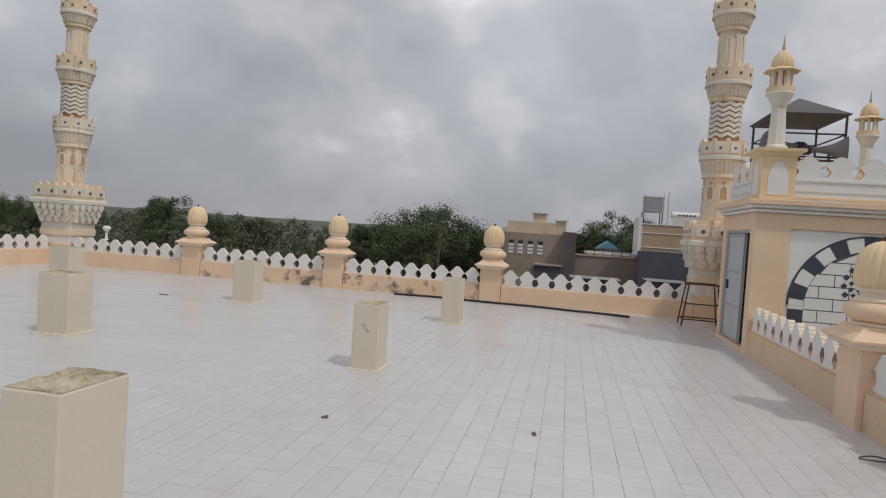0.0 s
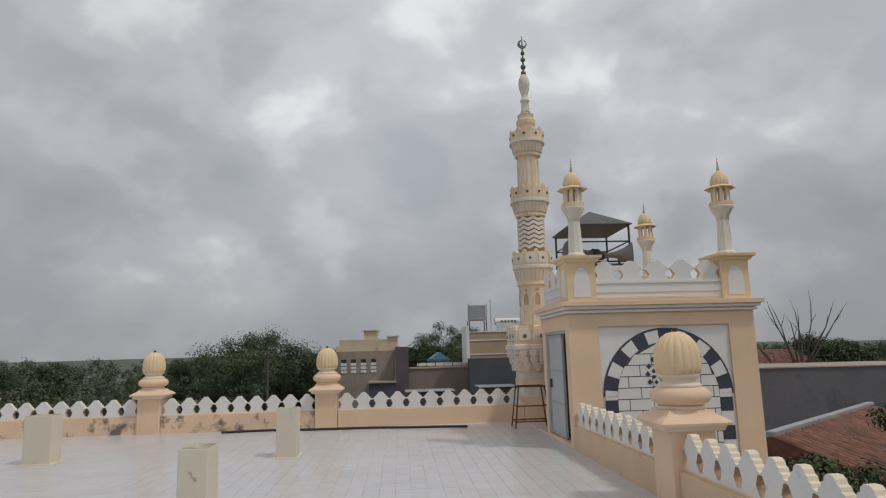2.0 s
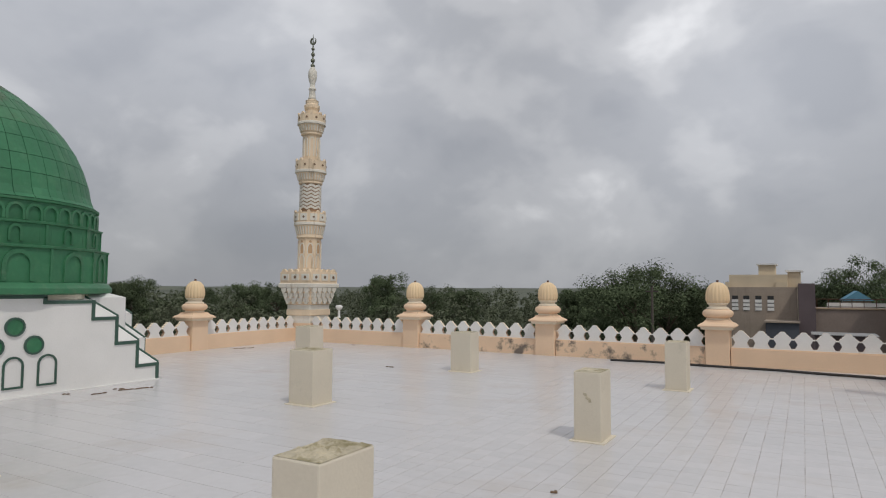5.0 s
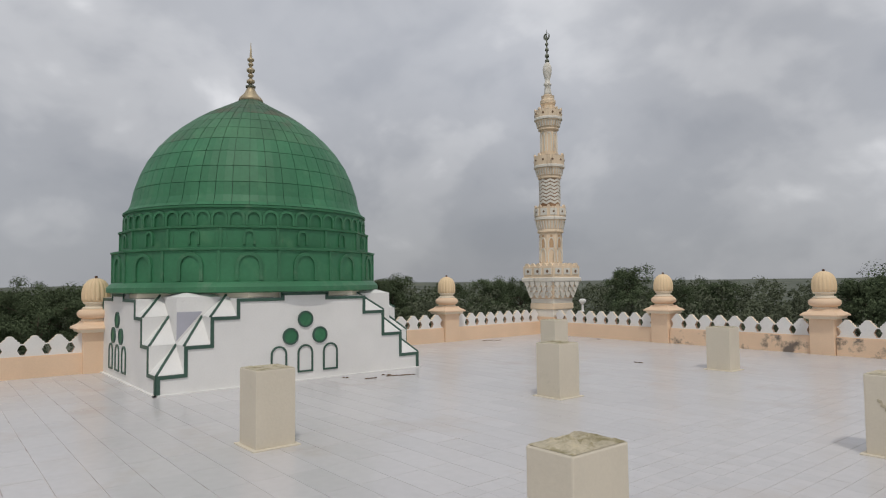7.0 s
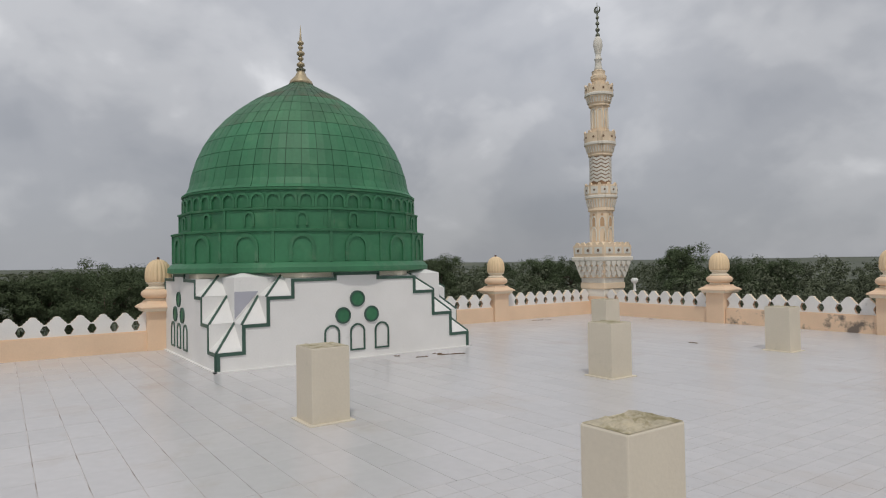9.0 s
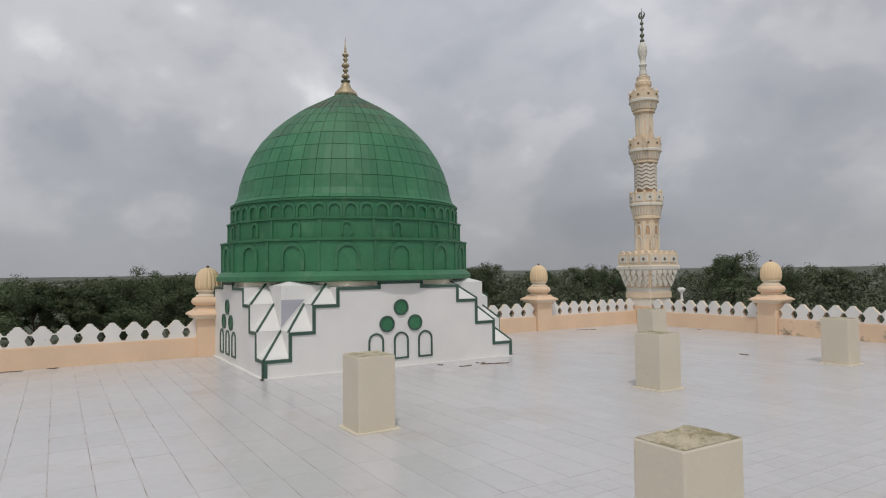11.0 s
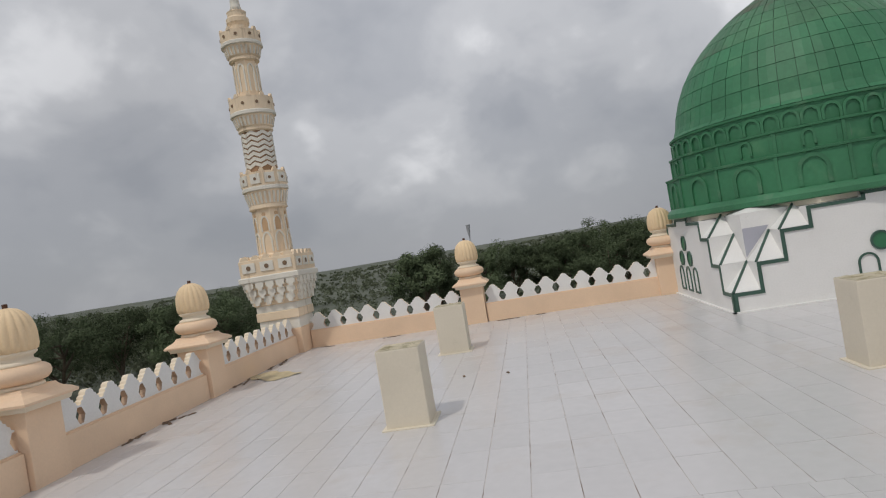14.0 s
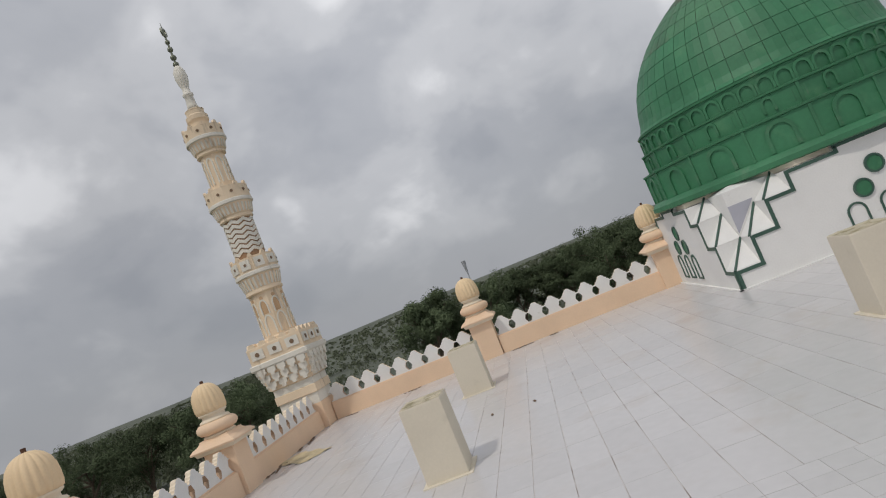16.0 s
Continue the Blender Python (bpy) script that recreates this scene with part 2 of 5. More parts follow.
DARKWALL = material("dark_grey_plaster", (0.165, 0.162, 0.172), 0.9, vary=0.2, scale=0.4, fine=6, stain=(0.05, 0.05, 0.055), amount=0.5, spread=0.55, stain_scale=0.4)
BEIGE = material("beige_wall_paint", (0.62, 0.52, 0.38), 0.85, vary=0.12, scale=0.5)
BROWNWALL = material("brown_wall_paint", (0.45, 0.33, 0.22), 0.85, vary=0.12, scale=0.5)
NAVYWALL = material("slate_wall_plaster", (0.085, 0.092, 0.112), 0.9, vary=0.2, scale=0.6)
CLAY = material("clay_roof_tile", (0.20, 0.092, 0.062), 0.9, vary=0.4, scale=2.5, fine=12, stain=(0.06, 0.05, 0.045), amount=0.7, spread=0.52, stain_scale=1.0, per_object=0.2)
BROWNGREY = material("brown_grey_plaster", (0.27, 0.215, 0.185), 0.9, vary=0.15, scale=0.6, fine=6)
TANK = material("pale_grey_plastic", (0.42, 0.43, 0.45), 0.6, vary=0.08)
BLUEROOF = material("blue_roof_sheet", (0.12, 0.30, 0.42), 0.5, vary=0.1)
GLASSDARK = material("dark_window_void", (0.03, 0.03, 0.033), 0.4)
BARK = material("tree_bark", (0.11, 0.085, 0.06), 0.95, vary=0.3, scale=6, bump=0.6)
DEADBARK = material("grey_dead_bark", (0.10, 0.085, 0.075), 0.95, vary=0.3, scale=6)
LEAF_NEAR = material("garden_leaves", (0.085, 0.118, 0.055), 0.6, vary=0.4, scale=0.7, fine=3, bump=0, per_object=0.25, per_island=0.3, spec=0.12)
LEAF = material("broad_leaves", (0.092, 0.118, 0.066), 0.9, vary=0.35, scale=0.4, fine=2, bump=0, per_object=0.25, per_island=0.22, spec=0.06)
# far leaves set paler than the near ones: distance haze put into their colour
LEAF_HAZED = material("hazed_woodland_leaves", (0.122, 0.138, 0.092), 0.95, vary=0.4, scale=0.12, fine=0.9, bump=0, per_island=0.15, spec=0.04)
LEAF_RED = material("reddish_leaves", (0.10, 0.05, 0.035), 0.65, vary=0.35, per_island=0.4)
SOIL = material("scrubland", (0.088, 0.100, 0.072), 0.95, vary=0.55, scale=0.02, fine=0.12, bump=0, stain=(0.14, 0.135, 0.075), amount=0.5, spread=0.56, stain_scale=0.012)


# ---- mesh helpers ----
def thing(name, x, y, z, label, category, group="", kind="", rz=0.0):
    ob = new(name)
    ob.empty_display_size = 0.2
    ob.matrix_basis = pose(x, y, z, 0, 0, rz)
    return tagged(ob, label, category, group, kind)


def part(name, bm, mat, parent=None, label="", smooth=False):
    me = bpy.data.meshes.new(name)
    bmesh.ops.recalc_face_normals(bm, faces=bm.faces[:])
    bm.to_mesh(me)
    bm.free()
    return from_mesh(name, me, mat, parent, label, smooth)


def from_mesh(name, me, mat, parent=None, label="", smooth=False):
    if mat and not me.materials:
        me.materials.append(mat)
    if smooth:
        me.polygons.foreach_set("use_smooth", [True] * len(me.polygons))
    ob = new(name, me)
    if parent:
        ob.parent = parent
    if label:
        ob["label"] = label
    return ob


def box(bm, x0, x1, y0, y1, z0, z1, bevel=0.0):
    v = [bm.verts.new((x, y, z)) for z in (z0, z1) for x, y in ((x0, y0), (x1, y0), (x1, y1), (x0, y1))]
    faces = [bm.faces.new([v[i] for i in q]) for q in ((3, 2, 1, 0), (4, 5, 6, 7), (0, 1, 5, 4), (1, 2, 6, 5), (2, 3, 7, 6), (3, 0, 4, 7))]
    if bevel:
        bmesh.ops.bevel(bm, geom=list({e for f in faces for e in f.edges}), offset=bevel, segments=2, affect="EDGES", profile=0.5)
    return bm


def boxed(x0, x1, y0, y1, z0, z1, bevel=0.0):
    return box(bmesh.new(), x0, x1, y0, y1, z0, z1, bevel)


def lathe(bm, profile, seg=32, cx=0.0, cy=0.0, phase=0.0, ribs=0, depth=0.0, square=False):
    """A turned form from (radius, height) pairs; square: four-sided, radius is the half side; ribs: lobes round it."""
    rings = []
    n = 4 if square else seg
    for r, z in profile:
        ring = []
        for i in range(n):
            a = 2 * math.pi * i / n + (math.pi / 4 if square else phase)
            q = r * math.sqrt(2) if square else r
            if ribs:
                q *= 1 - depth * (1 - abs(math.sin(ribs * (a - phase) / 2)))
            ring.append(bm.verts.new((cx + q * math.cos(a), cy + q * math.sin(a), z)))
        rings.append(ring)
    for a, b in zip(rings, rings[1:]):
        for i in range(n):
            bm.faces.new((a[i], a[(i + 1) % n], b[(i + 1) % n], b[i]))
    bm.faces.new(rings[0][::-1])
    bm.faces.new(rings[-1])
    return bm


def plate(bm, outline, y0, y1, m=None):
    """An upright slab from an outline of (x, z) points, between y0 and y1."""
    m = m or Matrix.Identity(4)
    a = [bm.verts.new(m @ Vector((x, y0, z))) for x, z in outline]
    b = [bm.verts.new(m @ Vector((x, y1, z))) for x, z in outline]
    bm.faces.new(a)
    bm.faces.new(b[::-1])
    for i in range(len(a)):
        j = (i + 1) % len(a)
        bm.faces.new((a[i], b[i], b[j], a[j]))
    return bm


def strip(bm, points, width, y0, y1, m=None):
    """A raised band of that width along a line of (x, z) points, mitred at the bends and closed where it ends at its start."""
    m = m or Matrix.Identity(4)
    pts = [Vector(points[0])]
    for q in points[1:]:
        if (Vector(q) - pts[-1]).length > 1e-5:
            pts.append(Vector(q))
    closed = (pts[0] - pts[-1]).length < 1e-4
    if closed:
        pts.pop()
    n = len(pts)
    rings = []
    for i, q in enumerate(pts):
        d0 = (q - pts[i - 1]).normalized() if i or closed else None
        d1 = (pts[(i + 1) % n] - q).normalized() if i < n - 1 or closed else None
        a, b = d0 or d1, d1 or d0
        na, nb = Vector((-a.y, a.x)), Vector((-b.y, b.x))
        nn = (na + nb).normalized()
        nn *= width / 2 / max(0.35, nn.dot(na))
        rings.append([bm.verts.new(m @ Vector((c.x, y, c.y))) for c, y in ((q - nn, y0), (q + nn, y0), (q + nn, y1), (q - nn, y1))])
    for i in range(n if closed else n - 1):
        p, q = rings[i], rings[(i + 1) % n]
        for k in range(4):
            bm.faces.new((p[k], p[(k + 1) % 4], q[(k + 1) % 4], q[k]))
    if not closed:
        bm.faces.new(rings[0])
        bm.faces.new(rings[-1][::-1])
    return bm


def tube(bm, a, b, r, seg=8, r2=None):
    a, b = Vector(a), Vector(b)
    d = b - a
    if d.length < 1e-6:
        return bm
    m = Matrix.Translation((a + b) / 2) @ d.to_track_quat("Z", "Y").to_matrix().to_4x4()
    bmesh.ops.create_cone(bm, cap_ends=True, segments=seg, radius1=r, radius2=r if r2 is None else r2, depth=d.length, matrix=m)
    return bm


def arc(cx, cz, r, a0, a1, n):
    return [(cx + r * math.cos(radians(a0 + (a1 - a0) * i / n)), cz + r * math.sin(radians(a0 + (a1 - a0) * i / n))) for i in range(n + 1)]


# ---- ground and distance ----
GROUND = -6.0


def terrain(x, y):
    d = math.hypot(x, y)
    far = min(1.0, max(0.0, (d - 250) / 900))
    h = noise.noise(Vector((x / 620, y / 620, 3.1))) * 9 + noise.noise(Vector((x / 210, y / 210, 7.7))) * 4 + 5
    return GROUND + far * max(-1.0, h) + 0.25 * noise.noise(Vector((x / 30, y / 30, 0)))


bm = bmesh.new()
rings = []
for k in range(46):
    r = 4 * 1.165 ** k
    rings.append([bm.verts.new((r * math.cos(2 * math.pi * i / 128), r * math.sin(2 * math.pi * i / 128), terrain(r * math.cos(2 * math.pi * i / 128), r * math.sin(2 * math.pi * i / 128)))) for i in range(128)])
for a, b in zip(rings, rings[1:]):
    for i in range(128):
        bm.faces.new((a[i], a[(i + 1) % 128], b[(i + 1) % 128], b[i]))
bm.faces.new(rings[0])
tagged(part("ground", bm, SOIL, smooth=True), "green and dry scrubland running to low hills", "ground", kind="structure")

# ---- the roof ----
X0, X1, Y0, Y1 = -14.14, 3.0, -5.42, 15.65
bm = boxed(X0 - 0.6, X1 + 0.62, Y0 - 0.6, Y1 + 0.6, -0.35, -0.0038)
floor = tagged(part("floor", bm, GROUT), "flat roof terrace laid with white glazed tiles in cement joints", "roof floor", kind="structure")
bm = boxed(X0 - 0.4, X1 + 0.6, Y0 - 0.4, Y1 + 0.4, GROUND - 0.3, -0.352)
tagged(part("wall_below_roof", bm, PEACH), "peach painted walls of the prayer hall under the roof", "wall", kind="structure")


# ---- parapets ----
PITCH = 0.395


def merlon_mesh(w=PITCH, h=0.385, depth=0.085, name="merlon", front=None, edge=None):
    s, q = w / 0.395 * 0.998, h / 0.40
    half = [(0.1975, 0.0), (0.1975, 0.028), (0.163, 0.030), (0.116, 0.125), (0.163, 0.220), (0.1975, 0.222), (0.1975, 0.240), (0.160, 0.252), (0.153, 0.282),
            (0.118, 0.297), (0.110, 0.328), (0.076, 0.343), (0.066, 0.375), (0.030, 0.400)]
    outline = [(x * s, z * q) for x, z in half] + [(-x * s, z * q) for x, z in reversed(half)]
    bm = bmesh.new()
    plate(bm, outline, 0, depth)
    bmesh.ops.recalc_face_normals(bm, faces=bm.faces[:])
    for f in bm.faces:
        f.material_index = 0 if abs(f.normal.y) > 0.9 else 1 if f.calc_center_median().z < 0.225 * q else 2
    me = bpy.data.meshes.new(name)
    bm.to_mesh(me)
    bm.free()
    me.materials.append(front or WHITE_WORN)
    me.materials.append(edge or BROWN_PEACH)
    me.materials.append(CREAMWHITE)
    return me


MERLON = merlon_mesh()


def parapet(name, x, y, rz, bays, label, mat=PEACH, pitch=PITCH, old=()):
    """A low wall with its inner face along local x at y = 0 (the roof on the -y side); bays are (start, end) along it."""
    base = pose(x, y, 0, 0, 0, rz)
    bm = bmesh.new()
    for k, (a, b) in enumerate(bays):
        seen = set(bm.faces)
        box(bm, a, b, 0.0, 0.24, -0.02, 0.385)
        for f in set(bm.faces) - seen:
            f.material_index = int(k in old)
        box(bm, a, b, 0.035, 0.205, 0.385, 0.405)
    bmesh.ops.transform(bm, matrix=base, verts=bm.verts[:])
    wall = tagged(part(name, bm, mat), label, "parapet wall", kind="structure")
    wall.data.materials.append(PEACH_OLD)
    for a, b in bays:
        n = max(1, round((b - a) / pitch))
        for i in range(n):
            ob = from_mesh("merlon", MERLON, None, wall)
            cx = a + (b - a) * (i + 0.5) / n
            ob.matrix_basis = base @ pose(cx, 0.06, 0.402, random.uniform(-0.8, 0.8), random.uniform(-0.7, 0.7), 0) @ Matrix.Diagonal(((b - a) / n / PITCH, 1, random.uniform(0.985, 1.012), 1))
    return wall


N_PILLARS = (-9.80, -5.76, -1.70)
W_PILLARS = (11.86, 7.30, 2.76, -1.48)
S_PILLARS = (-9.86, -6.14)
H = 0.27


def gaps(a, b, centres, half=H):
    edges = [a] + [v for c in sorted(centres) for v in (c - half, c + half)] + [b]
    return list(zip(edges[::2], edges[1::2]))


WALL = "low {} parapet with a pierced white crenellated top"
parapet("wall_north", 0, Y1, 0, gaps(-13.58, 3.02, N_PILLARS), WALL.format("peeling, stained peach"), old=(1, 2))
# west wall: local x runs along +y, so its inner face looks to +x
parapet("wall_west", X0, 0, 90, gaps(-5.27, 2.70, (-1.48,)) + gaps(7.90, 15.62, (11.86,)), WALL.format("peach"))
parapet("wall_south", 0, Y0, 180, gaps(-3.0, 13.62, [-v for v in S_PILLARS]), WALL.format("peach"))
parapet("wall_nook", 3.60, 0, -90, [(-15.62, -13.14)], WALL.format("short peach"))
parapet("wall_east", X1, 0, -90, gaps(-11.05, 5.2, (-7.18,)), WALL.format("darker peach"), DARK_PEACH, 0.366)


def pillar(x, y, label):
    p = thing("parapet_pillar", x, y, 0, label, "pillar", "parapet pillars")
    part("shaft", boxed(-0.255, 0.255, -0.255, 0.255, -0.02, 0.80, 0.012), PEACH, p)
    bm = lathe(bmesh.new(), [(0.28, 0.79), (0.325, 0.80), (0.335, 0.83), (0.345, 0.86)], square=True)
    part("cap_band", bm, CREAMWHITE, p, "pale cream band")
    bm = lathe(bmesh.new(), [(0.385, 0.858), (0.390, 0.885), (0.345, 0.925), (0.285, 0.955), (0.255, 0.985), (0.245, 1.01)], square=True)
    part("cap", bm, PEACH, p)
    bm = lathe(bmesh.new(), [(0.235, 1.005), (0.255, 1.02), (0.250, 1.045), (0.215, 1.06)], 40)
    part("lower_ring", bm, CREAMWHITE, p, "pale cream ring", True)
    bm = lathe(bmesh.new(), [(0.225, 1.055), (0.285, 1.075), (0.322, 1.115), (0.332, 1.155), (0.318, 1.20), (0.275, 1.235), (0.225, 1.25)], 40)
    part("bulge", bm, PEACH, p, "", True)
    bm = lathe(bmesh.new(), [(0.235, 1.245), (0.245, 1.262), (0.225, 1.285), (0.185, 1.30), (0.182, 1.335), (0.215, 1.355), (0.232, 1.375), (0.222, 1.392)], 40)
    part("collar", bm, CREAMWHITE, p, "pale cream collar", True)
    prof = [(0.215, 1.385), (0.243, 1.40), (0.256, 1.46), (0.256, 1.56), (0.245, 1.65), (0.215, 1.735), (0.165, 1.80), (0.105, 1.84), (0.045, 1.858)]
    bm = lathe(bmesh.new(), prof, 144, ribs=18, depth=0.07)
    part("ribbed_knob", bm, CREAM, p, "yellowish ribbed onion knob", True)
    part("stub", lathe(bmesh.new(), [(0.026, 1.845), (0.028, 1.90), (0.020, 1.905)], 12), RUST, p, "rusty pipe stub")
    return p


proto = pillar(N_PILLARS[0], 15.84, "square peach parapet pillar with bulging neck and ribbed knob")
for x in N_PILLARS[1:]:
    copy_thing(proto, pose(x, 15.84, 0, 0, 0, random.choice((0, 90, 180))))
for y in W_PILLARS:
    if abs(y - 7.3) > 0.1:
        copy_thing(proto, pose(-14.33, y, 0, 0, 0, 90))
for x in S_PILLARS:
    copy_thing(proto, pose(x, -5.61, 0, 0, 0, 180))
tagged(copy_thing(proto, pose(3.19, 7.18, 0, 0, 0, 0)), "square peach parapet pillar with ribbed knob beside the stair tower")


# ---- minarets ----
def ring_of(parent, name, n, r, z, make, mat, phase=0.0, label="", smooth=False):
    """n alike pieces round an axis; make() gives one piece that looks to -y at the origin."""
    bm = make()
    bmesh.ops.recalc_face_normals(bm, faces=bm.faces[:])
    me = bpy.data.meshes.new(name)
    bm.to_mesh(me)
    bm.free()
    for i in range(n):
        a = 360 * i / n + phase
        ob = from_mesh(name, me, mat, parent, label, smooth)
        ob.matrix_basis = pose(0, 0, z, 0, 0, a) @ pose(0, -r, 0)


def arch_outline(w, h, n=8):
    """A pointed arch standing on z = 0."""
    spring = h - w * 0.85
    left = [(-w / 2, 0), (-w / 2, spring)] + [(-w / 2 + w / 2 * (i / n) ** 1.35 * 1.0, spring + (h - spring) * math.sin(math.pi / 2 * (i / n)) ** 0.9) for i in range(1, n)]
    return left + [(0, h)] + [(-x, z) for x, z in reversed(left)]


def minaret(x, y, label):
    p = thing("minaret", x, y, 0, label, "minaret", "corner minarets")
    part("pedestal", boxed(-0.47, 0.47, -0.47, 0.47, GROUND, 0.56, 0.01), PEACH, p)
    part("white_course", boxed(-0.46, 0.46, -0.46, 0.46, 0.56, 0.80, 0.008), MINWHITE, p, "white painted course")
    part("peach_course", boxed(-0.495, 0.495, -0.495, 0.495, 0.80, 0.99, 0.012), MINARET, p)
    part("upper_white_course", boxed(-0.475, 0.475, -0.475, 0.475, 0.99, 1.14, 0.008), MINWHITE, p, "white painted course")
    bm = lathe(bmesh.new(), [(0.475, 1.14), (0.505, 1.16), (0.515, 1.30), (0.545, 1.31), (0.56, 1.50), (0.59, 1.51), (0.60, 1.66), (0.62, 1.67)], square=True)
    part("corbel_core", bm, MINARET, p)
    # three rows of hanging corbels on the four sides
    def corbel(w, h, d):
        return plate(bmesh.new(), [(-w / 2, h), (-w / 2, h * 0.42), (-w * 0.26, h * 0.30), (-w * 0.2, 0.0), (w * 0.2, 0.0), (w * 0.26, h * 0.30), (w / 2, h * 0.42), (w / 2, h)], -d, 0.01)
    for row, (z, half, n) in enumerate(((1.17, 0.51, 4), (1.33, 0.552, 5), (1.50, 0.595, 5))):
        me = bpy.data.meshes.new("corbel")
        bm = corbel(2 * half / n * 0.78, 0.19, 0.07)
        bmesh.ops.recalc_face_normals(bm, faces=bm.faces[:])
        bm.to_mesh(me)
        bm.free()
        for side in range(4):
            for i in range(n):
                ob = from_mesh("corbel", me, MINWHITE, p)
                ob.matrix_basis = pose(0, 0, z, 0, 0, 90 * side) @ pose(-half + 2 * half * (i + 0.5) / n, -half, 0)
    bm = lathe(bmesh.new(), [(0.63, 1.66), (0.66, 1.68), (0.685, 1.71), (0.685, 1.80), (0.66, 1.82)], square=True)
    part("balcony_floor", bm, MINWHITE, p, "white painted moulding")
    bm = lathe(bmesh.new(), [(0.64, 1.82), (0.645, 2.18), (0.635, 2.19)], square=True)
    part("balcony_wall", bm, MINARET, p)
    def small_merlon(w, h, d):
        return plate(bmesh.new(), [(-w / 2, 0), (w / 2, 0), (w * 0.38, h * 0.55), (w * 0.16, h), (-w * 0.16, h), (-w * 0.38, h * 0.55)], 0, d)
    def holed(w, h):
        bm = plate(bmesh.new(), [(-w / 2, -h / 2), (w / 2, -h / 2), (w / 2, h / 2), (-w / 2, h / 2)], -0.022, 0)
        return bm
    for side in range(4):
        for i in range(3):
            cx = -0.42 + 0.42 * i
            turn = pose(0, 0, 0, 0, 0, 90 * side)
            ob = part("balcony_panel", holed(0.30, 0.21), MINWHITE, p, "white balcony panel")
            ob.matrix_basis = turn @ pose(cx, -0.643, 2.02)
            hole = bmesh.new()
            bmesh.ops.create_cone(hole, cap_ends=True, segments=12, radius1=0.05, radius2=0.05, depth=0.012, matrix=pose(0, -0.026, 0, 90))
            ob2 = part("round_hole", hole, HOLE, ob)
        for i in range(5):
            ob = part("merlon", small_merlon(0.20, 0.10, 0.07), MINARET, p)
            ob.matrix_basis = turn @ pose(-0.50 + 0.25 * i, -0.636, 2.185)
    # octagonal shafts and round balconies
    k = math.pi / 8
    part("lower_shaft", lathe(bmesh.new(), [(0.44, 2.15), (0.44, 2.26), (0.385, 2.29), (0.385, 3.26), (0.40, 3.30)], 8, phase=k), MINARET, p)
    def arch(w, h, t):
        o = arch_outline(w, h)
        bm = bmesh.new()
        strip(bm, o, t, -0.02, 0.0)
        return bm
    ring_of(p, "upper_arch", 8, 0.357, 2.78, lambda: arch(0.17, 0.34, 0.028), MINWHITE, label="white raised arch moulding")
    ring_of(p, "lower_arch", 8, 0.357, 2.32, lambda: arch(0.20, 0.44, 0.034), MINWHITE, label="white raised arch moulding")
    def recess():
        return plate(bmesh.new(), arch_outline(0.13, 0.29), -0.006, 0.01)
    ring_of(p, "arch_recess", 8, 0.357, 2.80, recess, OCHRE, label="ochre painted arch recess")
    def disc():
        bm = bmesh.new()
        bmesh.ops.create_cone(bm, cap_ends=True, segments=14, radius1=0.042, radius2=0.042, depth=0.024, matrix=pose(0, 0, 0, 90))
        return bm
    ring_of(p, "roundel", 8, 0.36, 3.17, disc, OCHRE, label="small ochre roundel")

    def balcony(z0, z1, z2, r0, r1, n, m, panels=False):
        h = z1 - z0
        bm = lathe(bmesh.new(), [(r0, z0), (r0 + 0.04, z0 + 0.03), (r0 + 0.03, z0 + 0.09), (r1 - 0.10, z0 + 0.12), (r1 - 0.03, z1 - 0.12), (r1 - 0.02, z1 - 0.1)], 32)
        part("balcony_bowl", bm, MINARET, p, "", False)
        bm = lathe(bmesh.new(), [(r1 - 0.03, z1 - 0.10), (r1 + 0.01, z1 - 0.085), (r1 + 0.01, z1 - 0.02), (r1 - 0.01, z1)], 32)
        part("balcony_ring", bm, MINWHITE, p, "white painted ring")
        def flute():
            return plate(bmesh.new(), [(-0.018, 0), (0.018, 0), (0.021, h - 0.26), (-0.021, h - 0.26)], -0.02, 0.03)
        for i in range(n):
            if i == 0:
                bm = flute()
                bmesh.ops.recalc_face_normals(bm, faces=bm.faces[:])
                me = bpy.data.meshes.new("flute")
                bm.to_mesh(me)
                bm.free()
            ob = from_mesh("flute", me, MINWHITE, p)
            ob.matrix_basis = pose(0, 0, z0 + 0.13, 0, 0, 360 * i / n) @ pose(0, -(r1 - 0.10), 0, 14, 0, 0)
        part("balcony_drum", lathe(bmesh.new(), [(r1 - 0.005, z1 - 0.005), (r1 - 0.005, z2 - 0.08), (r1 - 0.06, z2 - 0.07)], 24), MINARET, p)
        def knob():
            return plate(bmesh.new(), [(-0.055, 0), (0.055, 0), (0.05, 0.035), (0.022, 0.08), (-0.022, 0.08), (-0.05, 0.035)], 0, 0.06)
        ring_of(p, "merlon", m, r1, z2 - 0.085, knob, MINARET)
        if panels:
            ring_of(p, "drum_panel", m, r1 * math.cos(math.pi / 24), z1 + 0.05, lambda: boxed(-0.11, 0.11, -0.014, 0.02, 0.0, z2 - z1 - 0.18), MINWHITE, phase=180 / m, label="white balcony panel")
        def hole():
            bm = bmesh.new()
            bmesh.ops.create_cone(bm, cap_ends=True, segments=10, radius1=0.035, radius2=0.035, depth=0.02, matrix=pose(0, 0, 0, 90))
            return bm
        ring_of(p, "round_hole", m, r1 + (0.008 if panels else -0.002), (z1 + z2 - 0.08) / 2, hole, HOLE, phase=180 / m)

    balcony(3.28, 3.80, 4.20, 0.39, 0.51, 30, 10, True)
